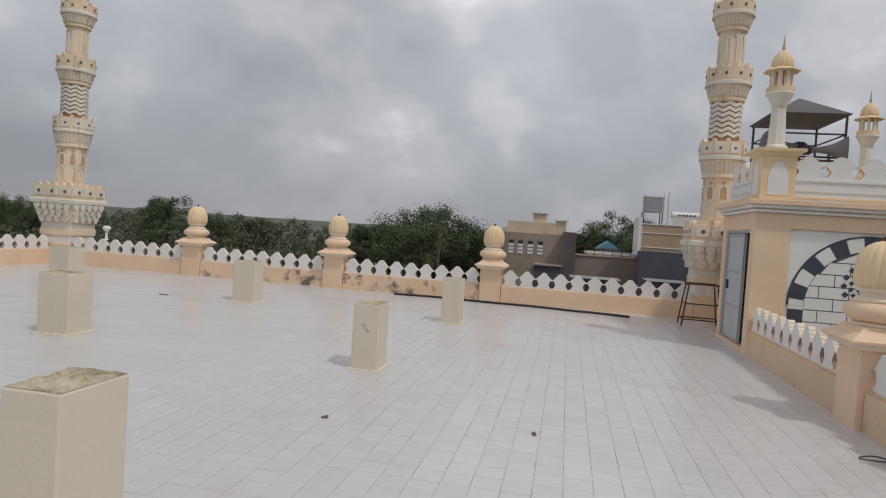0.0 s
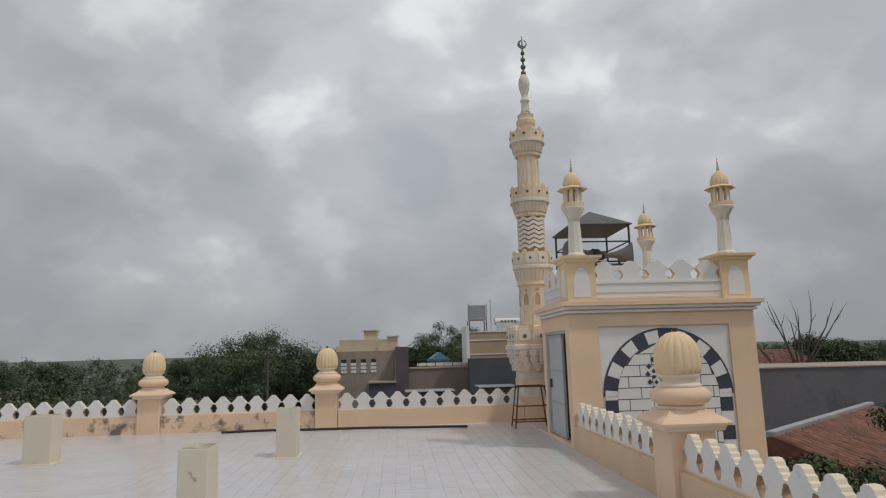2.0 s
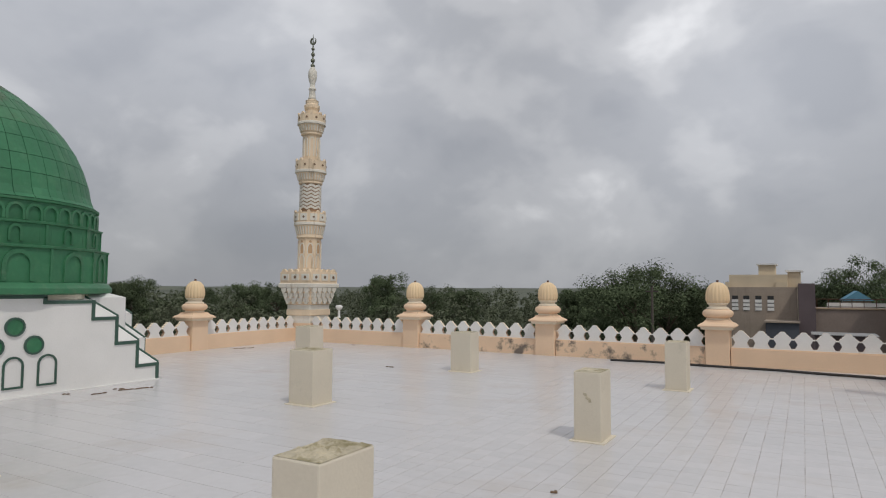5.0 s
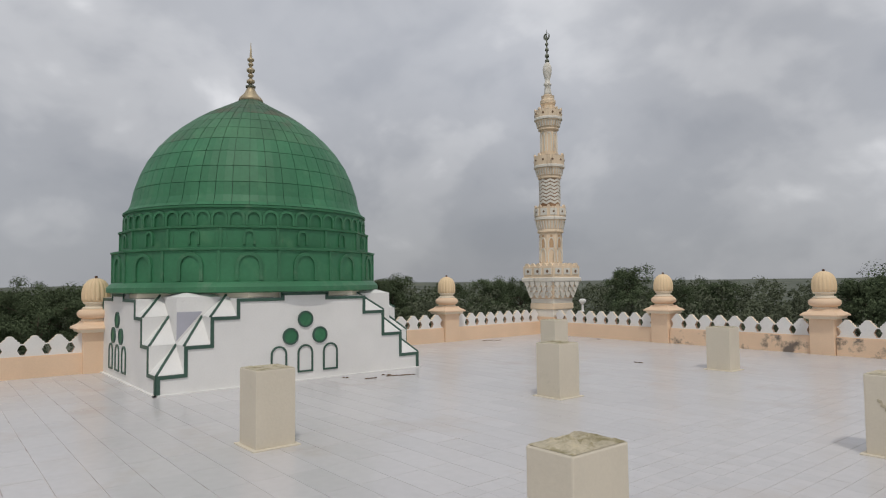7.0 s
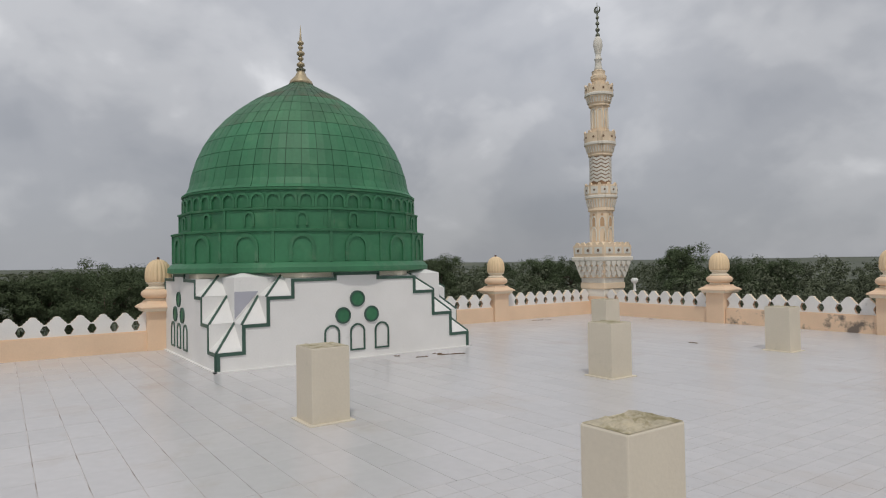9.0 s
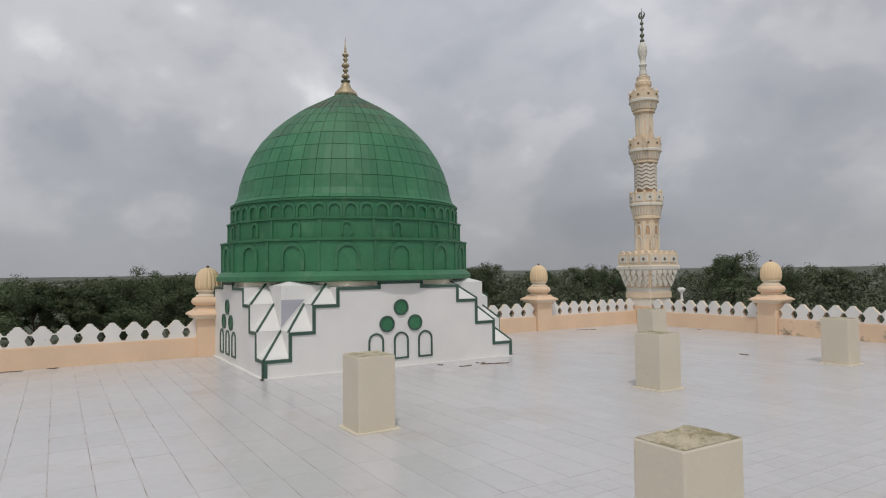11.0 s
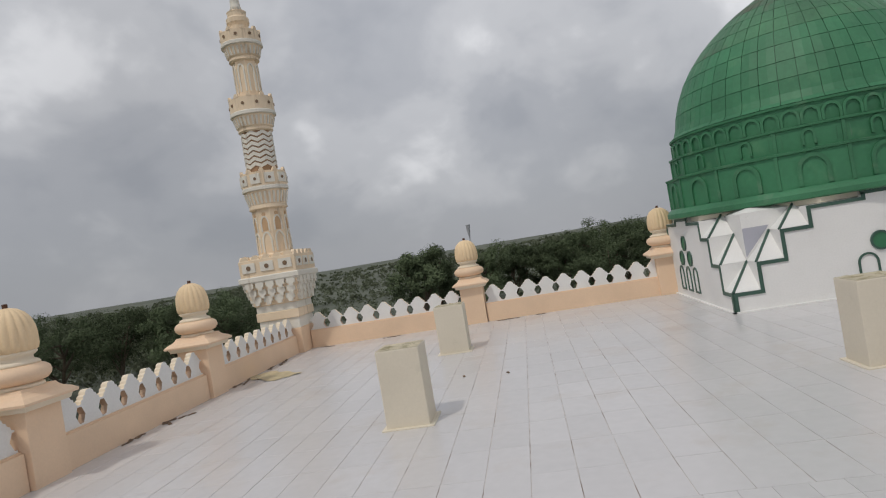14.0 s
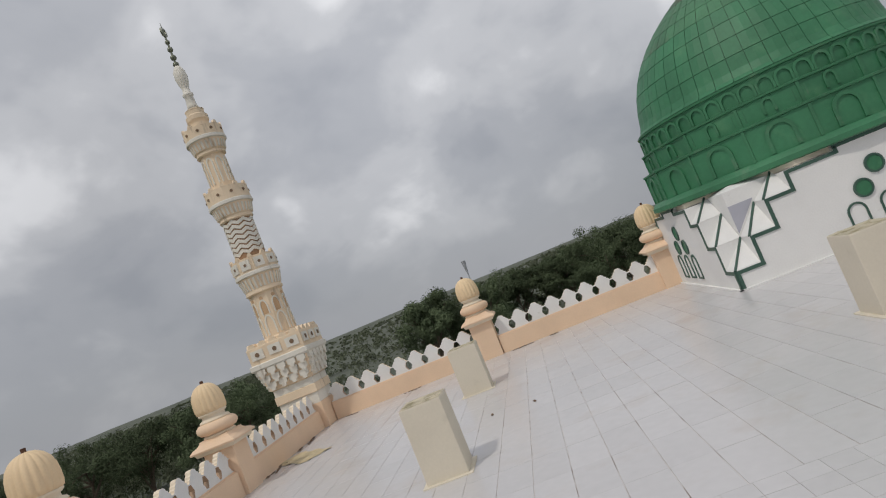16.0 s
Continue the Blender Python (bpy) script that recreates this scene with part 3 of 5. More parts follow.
    part("chevron_shaft", lathe(bmesh.new(), [(0.335, 4.10), (0.335, 5.06), (0.35, 5.08)], 24), CHEVRON, p, "brown shaft under white chevron bands")
    for row in range(7):
        z = 4.215 + row * 0.118
        bm = bmesh.new()
        n = 48
        inner, outer = [], []
        for i in range(n):
            a = 2 * math.pi * i / n
            zz = z + 0.066 * abs((i % 6) - 3) / 3
            for r, lst in ((0.330, inner), (0.353, outer)):
                lst.append([bm.verts.new((r * math.cos(a), r * math.sin(a), zz + d)) for d in (0, 0.080)])
        for i in range(n):
            j = (i + 1) % n
            bm.faces.new((outer[i][0], outer[j][0], outer[j][1], outer[i][1]))
            bm.faces.new((outer[i][1], outer[j][1], inner[j][1], inner[i][1]))
            bm.faces.new((outer[i][0], inner[i][0], inner[j][0], outer[j][0]))
        part("chevron_band", bm, MINWHITE, p, "white raised zigzag band")
    balcony(5.06, 5.52, 5.90, 0.35, 0.50, 30, 10)
    part("upper_shaft", lathe(bmesh.new(), [(0.285, 5.80), (0.285, 6.68), (0.31, 6.71)], 8, phase=k), MINARET, p)
    ring_of(p, "tall_arch", 8, 0.263, 5.98, lambda: arch(0.13, 0.62, 0.03), MINWHITE, label="white raised arch moulding")
    balcony(6.68, 7.12, 7.43, 0.30, 0.455, 26, 9)
    bm = lathe(bmesh.new(), [(0.22, 7.30), (0.22, 7.52), (0.235, 7.56), (0.255, 7.60), (0.255, 7.70), (0.21, 7.74), (0.21, 7.82), (0.22, 7.86), (0.14, 7.90)], 24)
    part("top_drum", bm, MINARET, p)
    bm = lathe(bmesh.new(), [(0.15, 7.88), (0.115, 8.00), (0.095, 8.22), (0.125, 8.25), (0.125, 8.29), (0.09, 8.31), (0.085, 8.44), (0.12, 8.55), (0.152, 8.72), (0.14, 8.86), (0.08, 8.99), (0.05, 9.02)], 24)
    part("white_bulb", bm, MINWHITE, p, "white painted bulb spire", True)
    part("spike", lathe(bmesh.new(), [(0.028, 9.0), (0.022, 9.8), (0.014, 10.02), (0.004, 10.15)], 10), OLIVE, p)
    for z, r in ((9.06, 0.075), (9.24, 0.075), (9.45, 0.068), (9.64, 0.058)):
        part("bead", lathe(bmesh.new(), [(0.02, z - r), (r * 0.8, z - r * 0.6), (r, z), (r * 0.8, z + r * 0.6), (0.02, z + r)], 14), OLIVE, p, "", True)
    bm = bmesh.new()
    plate(bm, arc(0, 9.90, 0.125, 110, 430, 18) + arc(0.02, 9.925, 0.085, 420, 120, 14), -0.02, 0.02)
    part("crescent", bm, OLIVE, p, "dark metal crescent")
    return p


proto = minaret(-14.05, 16.10, "slender cream minaret with three balconies and chevron shaft")
copy_thing(proto, pose(-14.10, -5.76, 0))
tagged(copy_thing(proto, pose(3.50, 16.12, 0)), "slender cream minaret rising behind the stair tower")


# ---- cut-off columns on the roof ----
def stump(x0, x1, y0, y1, h, label, rough=0.012):
    p = thing("column_stump", (x0 + x1) / 2, (y0 + y1) / 2, 0, label, "column stump", "column stumps on the roof")
    a, b = (x1 - x0) / 2, (y1 - y0) / 2
    bm = boxed(-a, a, -b, b, -0.02, h, 0.012)
    part("shaft", bm, STUMP, p)
    bm = boxed(-a - 0.045, a + 0.045, -b - 0.045, b + 0.045, -0.012, 0.014, 0.006)
    part("footing", bm, STUMP, p)
    bm = bmesh.new()
    g = 16
    def crust(i, j):
        if i in (0, g) or j in (0, g):
            return h + 0.002
        mid = 1 - max(abs(2 * i / g - 1), abs(2 * j / g - 1))
        n = noise.noise(Vector((x0 * 7 + i * 0.42, y0 * 3 + j * 0.42, 0))) + 0.6 * noise.noise(Vector((x0 * 5 + i * 1.1, y0 * 9 + j * 1.1, 4)))
        return h + 0.003 + rough * max(0.0, n + 0.12) * min(1.0, mid * 4)
    grid = [[bm.verts.new((-a * 0.965 + 1.93 * a * i / g, -b * 0.965 + 1.93 * b * j / g, crust(i, j))) for j in range(g + 1)] for i in range(g + 1)]
    for i in range(g):
        for j in range(g):
            bm.faces.new((grid[i][j], grid[i + 1][j], grid[i + 1][j + 1], grid[i][j + 1]))
    part("rough_top", bm, STUMPTOP, p, "rough lichened top")
    return p


PLAIN = "short cream painted column stump on the tiles"
stump(-2.48, -2.15, 2.66, 3.14, 0.80, "short cream column stump with a mossy broken top", 0.036)
marked = stump(-2.27, -1.96, 7.13, 7.55, 0.77, "short cream column stump with a dull smudge")
part("smudge", plate(bmesh.new(), [(-0.045, 0.545), (-0.005, 0.535), (0.005, 0.50), (0.045, 0.475), (0.05, 0.44), (0.02, 0.435), (0.015, 0.465), (-0.02, 0.475), (-0.012, 0.505), (-0.04, 0.515)], -0.213, -0.208), STUMPTOP, marked, "dull brown smudge")
stump(-6.56, -6.11, 7.18, 7.62, 0.79, PLAIN)
stump(-2.06, -1.71, 11.38, 11.75, 0.81, PLAIN)
stump(-6.31, -5.85, 11.62, 12.0, 0.80, PLAIN)
stump(-10.35, -9.90, 11.45, 11.92, 0.79, PLAIN)
stump(-6.75, -6.31, 2.73, 3.17, 0.81, PLAIN)
stump(-6.80, -6.36, -1.83, -1.38, 0.80, PLAIN)
stump(-10.92, -10.50, -1.82, -1.33, 0.79, PLAIN)

# ---- the green dome on its stepped base ----
DX, DY = -12.90, 5.36
SIDE = 2.50
base = thing("dome_base", DX, DY, 0, "white stepped square base with dark green edging under the dome", "dome base")
# half outline of a stepped face: (distance from the middle, height)
STEPS = [(SIDE, 0.0), (SIDE, 0.31), (2.09, 0.31), (2.09, 0.74), (1.68, 0.74), (1.68, 1.18), (1.25, 1.18), (1.25, 1.47), (0.46, 1.47), (0.46, 1.56)]
OUT = STEPS + [(-x, z) for x, z in reversed(STEPS)]
INSET = 0.41
part("core", lathe(bmesh.new(), [(SIDE - INSET - 0.004, -0.02), (SIDE - INSET - 0.004, 1.50), (1.90, 1.57)], square=True), WHITE, base)
for side in range(4):
    turn = pose(0, 0, 0, 0, 0, 90 * side)
    e = 0.004 * (side % 2)
    outline = [(x - 0.004 if x > 2.2 else x + 0.004 if x < -2.2 else x, z - e if z == 0.31 else z) for x, z in OUT]
    face = part("stepped_face", plate(bmesh.new(), outline, -SIDE, -SIDE + INSET, turn), WHITE, base)
    bm = bmesh.new()
    inset = 0.03
    line = STEPS[:]
    for sgn in (1, -1):
        pts = [(sgn * (x - inset if i else x - inset), z - (inset if 1 < i else 0)) for i, (x, z) in enumerate(line)]
        pts[1] = (sgn * (SIDE - inset), 0.31 - inset)
        strip(bm, pts, 0.055, -SIDE - 0.018, -SIDE + 0.02, turn)
    strip(bm, [(-0.46, 1.53), (0.46, 1.53)], 0.055, -SIDE - 0.018, -SIDE + 0.02, turn)
    part("edging", bm, TRIM, face, "dark green edging")
    # sloping folds on each tread, with an edging up the ridge
    for sgn in (1, -1):
        for k in (1, 3, 5):
            (ox, oz), (bx, _), (tx, tz) = STEPS[k], STEPS[k + 1], STEPS[k + 2]
            tz = 1.56 if k == 5 else tz
            back = -SIDE + INSET
            c = Vector((sgn * ox, -SIDE + 0.002, oz + 0.003))
            b = Vector((sgn * bx, -SIDE + 0.002, oz + 0.003))
            q = Vector((sgn * tx, back, tz))
            d = Vector((sgn * ox, back, oz + 0.003))
            bm = bmesh.new()
            v = [bm.verts.new(turn @ w) for w in (c, b, q, d)]
            bm.faces.new((v[0], v[1], v[2]))
            if k > 1:
                bm.faces.new((v[0], v[2], v[3]))
            part("sloping_fold", bm, WHITE, face)
            if k > 1 or sgn > 0:
                part("fold_edging", tube(bmesh.new(), turn @ c, turn @ q, 0.021, 6), TRIM, face, "dark green edging")
    # three discs over three little arches
    for cx, cz in ((0.0, 1.075), (-0.285, 0.785), (0.285, 0.785)):
        bm = bmesh.new()
        bmesh.ops.create_cone(bm, cap_ends=True, segments=28, radius1=0.128, radius2=0.128, depth=0.02, matrix=turn @ pose(cx, -SIDE - 0.005, cz, 90))
        disc_ob = part("green_disc", bm, GREEN, face, "green painted disc")
        bm = bmesh.new()
        strip(bm, arc(cx, cz, 0.132, 0, 360, 28), 0.03, -SIDE - 0.028, -SIDE + 0.01, turn)
        part("disc_rim", bm, TRIM, disc_ob, "dark green rim")
    for cx in (-0.50, 0.0, 0.50):
        bm = bmesh.new()
        strip(bm, [(cx - 0.135, 0.16), (cx - 0.135, 0.48)] + arc(cx, 0.48, 0.135, 180, 0, 12) + [(cx + 0.135, 0.48), (cx + 0.135, 0.16), (cx - 0.135, 0.16)], 0.03, -SIDE - 0.02, -SIDE + 0.01, turn)
        part("small_arch", bm, TRIM, face, "dark green arch outline")
    # mortar fillet along the tiles
    bm = boxed(-SIDE - 0.05, SIDE + 0.05, -SIDE - 0.05, -SIDE, -0.01, 0.02)
    bmesh.ops.transform(bm, matrix=turn, verts=bm.verts[:])
    part("fillet", bm, WHITE, face)
part("top_slab", lathe(bmesh.new(), [(2.62, 1.478), (2.62, 1.562)], 8, phase=math.pi / 8), STUMP, base, "cream slab under the dome")
# thin lavender grey triangles on one face of each corner recess
for q in range(4):
    turn = pose(0, 0, 0, 0, 0, 90 * q)
    bm = bmesh.new()
    r = SIDE - INSET
    v = [bm.verts.new(turn @ Vector(c)) for c in ((r + 0.004, -r + 0.01, 0.80), (r + 0.004, -r + 0.01, 1.26), (r + 0.004, -r + 0.42, 1.26), (r - 0.02, -r + 0.01, 0.80), (r - 0.02, -r + 0.01, 1.26), (r - 0.02, -r + 0.42, 1.26))]
    for f in ((0, 1, 2), (5, 4, 3), (0, 3, 4, 1), (1, 4, 5, 2), (2, 5, 3, 0)):
        bm.faces.new([v[i] for i in f])
    part("grey_triangle", bm, LAVENDER_GREY, base, "lavender grey triangle")

dome = thing("green_dome", DX, DY, 1.56, "large green ribbed dome on an arcaded drum with brass finial", "dome")
Z = -1.56
part("base_flange", lathe(bmesh.new(), [(2.60, 1.56 + Z), (2.66, 1.58 + Z), (2.66, 1.66 + Z), (2.60, 1.72 + Z), (2.56, 1.75 + Z)], 64), GREEN_RIB, dome)


def drum(name, r, z0, z1, n, arch_w, arch_h, arch_z, seg, phase=0.0, posts=0, arch_t=0.04):
    part(name, lathe(bmesh.new(), [(r, z0 + Z), (r, z1 - 0.05 + Z)], seg, phase=phase), GREEN, dome)
    part("cornice", lathe(bmesh.new(), [(r, z1 - 0.055 + Z), (r + 0.035, z1 - 0.045 + Z), (r + 0.04, z1 - 0.012 + Z), (r - 0.02, z1 + Z)], seg, phase=phase), GREEN_RIB, dome)
    apo = r * math.cos(math.pi / seg) if seg < 40 else r
    def one():
        bm = bmesh.new()
        strip(bm, [(-arch_w / 2, 0), (-arch_w / 2, arch_h - arch_w / 2)] + arc(0, arch_h - arch_w / 2, arch_w / 2, 180, 0, 10) + [(arch_w / 2, 0)], arch_t, -0.03, 0.01)
        return bm
    ring_of(dome, "drum_arch", n, apo, z0 + arch_z + Z, one, GREEN_RIB)
    if posts:
        def post():
            return boxed(-0.025, 0.025, -0.02, 0.03, 0.0, z1 - z0 - 0.05)
        ring_of(dome, "drum_post", posts, r, z0 + Z, post, GREEN_RIB, phase=180 / posts)


drum("lower_drum", 2.555, 1.75, 2.34, 16, 0.40, 0.46, 0.02, 16, phase=math.pi / 16 + math.pi / 2, posts=16, arch_t=0.062)
drum("middle_drum", 2.43, 2.34, 2.73, 32, 0.17, 0.24, 0.06, 16, phase=math.pi / 16 + math.pi / 2, posts=16)
drum("upper_drum", 2.36, 2.73, 3.09, 52, 0.242, 0.25, 0.0, 104, arch_t=0.042)
DOME = [(2.375, 3.09), (2.30, 3.155), (2.25, 3.28), (2.205, 3.52), (2.11, 3.82), (1.975, 4.12), (1.80, 4.39), (1.585, 4.64), (1.345, 4.86), (1.10, 5.05), (0.865, 5.205), (0.66, 5.32), (0.48, 5.42), (0.33, 5.505), (0.21, 5.58), (0.15, 5.63)]
part("dome_shell", lathe(bmesh.new(), [(r - 0.018, z + Z) for r, z in DOME], 96), GREEN_SEAM, dome, "dark seams between the panels", True)
COLS = 48
rest = bmesh.new()
for i in range(len(DOME) - 2):
    (ra, za), (rb, zb) = DOME[i], DOME[i + 1]
    n = COLS if i < 11 else COLS // 2
    gap = 0.010
    def panel(bm, ang=0.0):
        d = math.pi / n
        w = gap / 2
        dz, dr = (zb - za), (rb - ra)
        ln = math.hypot(dz, dr)
        ka, kb = (0.0 if i in (1, 2) else gap / ln * 0.5), (1.0 if i < 2 else 1 - gap / ln * 0.5)
        pts = []
        for kk, sgn in ((ka, -1), (ka, 0), (ka, 1), (kb, 1), (kb, 0), (kb, -1)):
            r, z = ra + dr * kk, za + dz * kk + Z
            a = ang + sgn * (d - w / max(r, 0.1))
            rr = r + (0.007 if sgn == 0 else 0.0) * min(1.0, r)
            pts.append(bm.verts.new((rr * math.cos(a), rr * math.sin(a), z)))
        bm.faces.new((pts[0], pts[1], pts[4], pts[5]))
        bm.faces.new((pts[1], pts[2], pts[3], pts[4]))
        inner = [bm.verts.new((v.co.x * 0.985, v.co.y * 0.985, v.co.z - 0.012)) for v in pts]
        for a_, b_ in zip(range(6), (1, 2, 3, 4, 5, 0)):
            bm.faces.new((pts[a_], inner[a_], inner[b_], pts[b_]))
        return bm
    bm = panel(bmesh.new())
    bmesh.ops.recalc_face_normals(bm, faces=bm.faces[:])
    me = bpy.data.meshes.new("dome_panel")
    bm.to_mesh(me)
    bm.free()
    for j in range(n):
        a = 2 * math.pi * (j + 0.5) / n
        away = abs((math.degrees(a) + 22.5 + 180) % 360 - 180)
        if away < 95:
            ob = from_mesh("dome_panel", me, GREEN_OLD if i > 8 or (i == 8 and j % 3) else GREEN_WORN if i > 5 else GREEN, dome)
            ob.matrix_basis = pose(0, 0, 0, 0, 0, math.degrees(a))
        else:
            panel(rest, a)
tagged(part("back_panels", rest, GREEN, dome), kind="stuff")
part("finial_base", lathe(bmesh.new(), [(0.265, 5.56 + Z), (0.235, 5.63 + Z), (0.13, 5.74 + Z), (0.075, 5.86 + Z), (0.08, 5.88 + Z)], 20, ribs=10, depth=0.1), BRASS, dome, "ribbed pale brass cone", True)
part("finial_collar", lathe(bmesh.new(), [(0.10, 5.87 + Z), (0.105, 5.90 + Z), (0.05, 5.93 + Z)], 16), OLIVE, dome)
for z, r in ((6.0, 0.085), (6.13, 0.06), (6.24, 0.085), (6.37, 0.055), (6.47, 0.07)):
    part("finial_bead", lathe(bmesh.new(), [(0.02, z - r * 0.8 + Z), (r, z - r * 0.25 + Z), (r, z + r * 0.25 + Z), (0.02, z + r * 0.8 + Z)], 16), BRASS, dome, "", True)
part("finial_spike", lathe(bmesh.new(), [(0.028, 5.9 + Z), (0.03, 6.5 + Z), (0.022, 6.6 + Z), (0.004, 6.86 + Z)], 10), BRASS, dome, "", True)


# ---- the stair tower with its painted arch ----
TX0, TX1, TY0, TY1 = 3.0, 6.36, 11.07, 13.12
REAR = 15.30
tower = thing("stair_tower", TX0, TY0, 0, "peach stair tower with a striped blind arch and grey door", "stair tower")
W, D = TX1 - TX0, TY1 - TY0
part("front_pier", boxed(0.0, 0.53, 0.0, 0.22, GROUND, 2.30), PEACH, tower)
part("front_pier", boxed(2.89, W, 0.0, 0.22, GROUND, 2.30), PEACH, tower)
part("front_lintel", boxed(0.53, 2.89, 0.0, 0.22, 2.06, 2.30), PEACH, tower)
part("recess_wall", boxed(0.53, 2.89, 0.052, 0.22, GROUND, 2.06), PEACH, tower)
part("door_jamb", boxed(0.0, 0.20, 0.22, 0.26, GROUND, 2.30), PEACH, tower)
part("door_side_wall", boxed(0.0, 0.20, 1.86, D, GROUND, 2.30), PEACH, tower)
part("door_lintel", boxed(0.0, 0.20, 0.26, 1.86, 2.02, 2.30), PEACH, tower)
part("door_sill", boxed(0.0, 0.20, 0.26, 1.86, GROUND, 0.06), PEACH, tower)
part("back_wall", boxed(0.20, W, D - 0.2, D, GROUND, 2.30), PEACH, tower)
part("outer_wall", boxed(W - 0.2, W, 0.22, D - 0.2, GROUND, 2.30), PEACH, tower)
part("landing", boxed(0.20, W - 0.2, 0.22, D - 0.2, -0.1, 0.05), CONCRETE, tower)
part("roof_slab", boxed(-0.02, W + 0.02, -0.02, D + 0.02, 2.30, 2.36), PEACH, tower)
for name, o, z0, z1, mat in (("cornice_lower", 0.05, 2.30, 2.345, WHITE), ("cornice_shadow", 0.03, 2.345, 2.365, PEACH), ("cornice_middle", 0.10, 2.365, 2.42, WHITE), ("cornice_upper", 0.15, 2.42, 2.50, PEACH)):
    part(name, boxed(-o, W + o, -o, D + o, z0, z1, 0.006), mat, tower)
part("rear_block", boxed(0.47, W - 0.005, D, REAR - TY0, GROUND, 2.50), PEACH, tower)
# door
door = part("door_frame", box(box(box(bmesh.new(), 0.02, 0.14, 0.26, 0.31, 0.06, 2.02), 0.02, 0.14, 1.81, 1.86, 0.06, 2.02), 0.02, 0.14, 0.31, 1.81, 1.97, 2.02), DOORRAIL, tower, "grey steel door frame")
leaf = bmesh.new()
box(leaf, 0.05, 0.085, 0.72, 1.80, 0.08, 1.965)
part("closed_leaf", leaf, DOORGREY, tower, "pale grey sheet-metal door leaf")
for z in (0.09, 0.66, 1.26, 1.90):
    part("leaf_rail", boxed(0.038, 0.05, 0.72, 1.80, z, z + 0.05), DOORRAIL, tower, "grey steel rail")
for y in (0.72, 1.75):
    part("leaf_stile", boxed(0.040, 0.052, y, y + 0.05, 0.08, 1.965), DOORRAIL, tower, "grey steel stile")
bm = boxed(-0.02, 0.015, -0.62, 0.0, 0.08, 1.965)
bmesh.ops.transform(bm, matrix=pose(0.16, 0.36, 0, 0, 0, 96), verts=bm.verts[:])
part("open_leaf", bm, LEAFGREY, tower, "grey-brown door leaf standing ajar")
bm = bmesh.new()
box(bm, 0.005, 0.05, 1.62, 1.64, 0.95, 1.12)
part("door_handle", bm, STEEL, tower)
# blind arch: white panel, striped ring, block courses
panel_ob = part("arch_panel", boxed(0.535, 2.885, 0.038, 0.052, -2.0, 2.055), WHITE, tower, "white painted recessed panel")
AC, AZ, AR, AI = 1.71, 0.86, 1.13, 0.915
bm = bmesh.new()
plate(bm, arc(AC, AZ, AI, 0, 180, 40) + [(AC - AI, -2.0), (AC + AI, -2.0)], 0.030, 0.040)
part("block_backing", bm, JOINT, panel_ob, "dark joints between the blocks")
cuts = [(0.0, 4.3, WHITE)] + [(4.46 + 13.08 * i, 4.46 + 13.08 * (i + 1), WHITE if i % 2 else NAVY) for i in range(13)] + [(174.6, 180.0, WHITE)]
for a0, a1, paint in cuts:
    bm = plate(bmesh.new(), arc(AC, AZ, AR, a0 + 0.15, a1 - 0.15, 5) + arc(AC, AZ, AI - 0.005, a1 - 0.15, a0 + 0.15, 5), 0.018, 0.040)
    part("voussoir", bm, paint, panel_ob)
for s in (-1, 1):
    top = AZ - 0.003
    for k, high in enumerate((0.06, 0.24, 0.24, 0.24, 0.24, 0.24, 0.24, 0.24)):
        xa, xb = sorted((AC + s * (AI - 0.005), AC + s * AR))
        part("voussoir", plate(bmesh.new(), [(xa, top - high), (xb, top - high), (xb, top - 0.003), (xa, top - 0.003)], 0.018, 0.040), NAVY if k % 2 else WHITE, panel_ob)
        top -= high
bm = strip(bmesh.new(), arc(AC, AZ, AR + 0.012, 0, 180, 44), 0.03, 0.016, 0.042)
part("arch_line", bm, NAVY, panel_ob, "thin dark outline")
row_h, long = 0.192, 0.43
for k in range(-8, 10):
    z0 = AZ - 0.05 + k * row_h
    z1 = z0 + row_h - 0.016
    def reach(z):
        d = z - AZ
        return AI - 0.012 if d <= 0 else math.sqrt(max(0.0, (AI - 0.012) ** 2 - d * d))
    x = AC - AI - (long / 2 if k % 2 else 0)
    while x < AC + AI:
        a, b = x + 0.008, x + long - 0.008
        lo, hi = [], []
        for z, lst in ((z0, lo), (z1, hi)):
            w = reach(z)
            lst += [max(a, AC - w), min(b, AC + w)]
        if lo[1] - lo[0] > 0.03 and hi[1] > hi[0]:
            part("wall_block", plate(bmesh.new(), [(lo[0], z0), (lo[1], z0), (hi[1], z1), (hi[0], z1)], 0.022, 0.034), WHITE, panel_ob)
        elif lo[1] - lo[0] > 0.08:
            m_ = (lo[0] + lo[1]) / 2
            part("wall_block", plate(bmesh.new(), [(lo[0], z0), (lo[1], z0), (m_, min(z1, AZ + AI - 0.02))], 0.022, 0.034), WHITE, panel_ob)
        x += long
for i in range(16):
    for rr, sz in ((0.35, 0.050), (0.25, 0.040), (0.155, 0.030)):
        a = 2 * math.pi * (i + (0.5 if rr == 0.25 else 0)) / 16
        cx, cz = AC + rr * math.cos(a), 1.22 + rr * math.sin(a)
        part("lozenge", plate(bmesh.new(), [(cx - sz, cz), (cx, cz - sz), (cx + sz, cz), (cx, cz + sz)], 0.015, 0.03), NAVY, panel_ob, "dark painted lozenge")
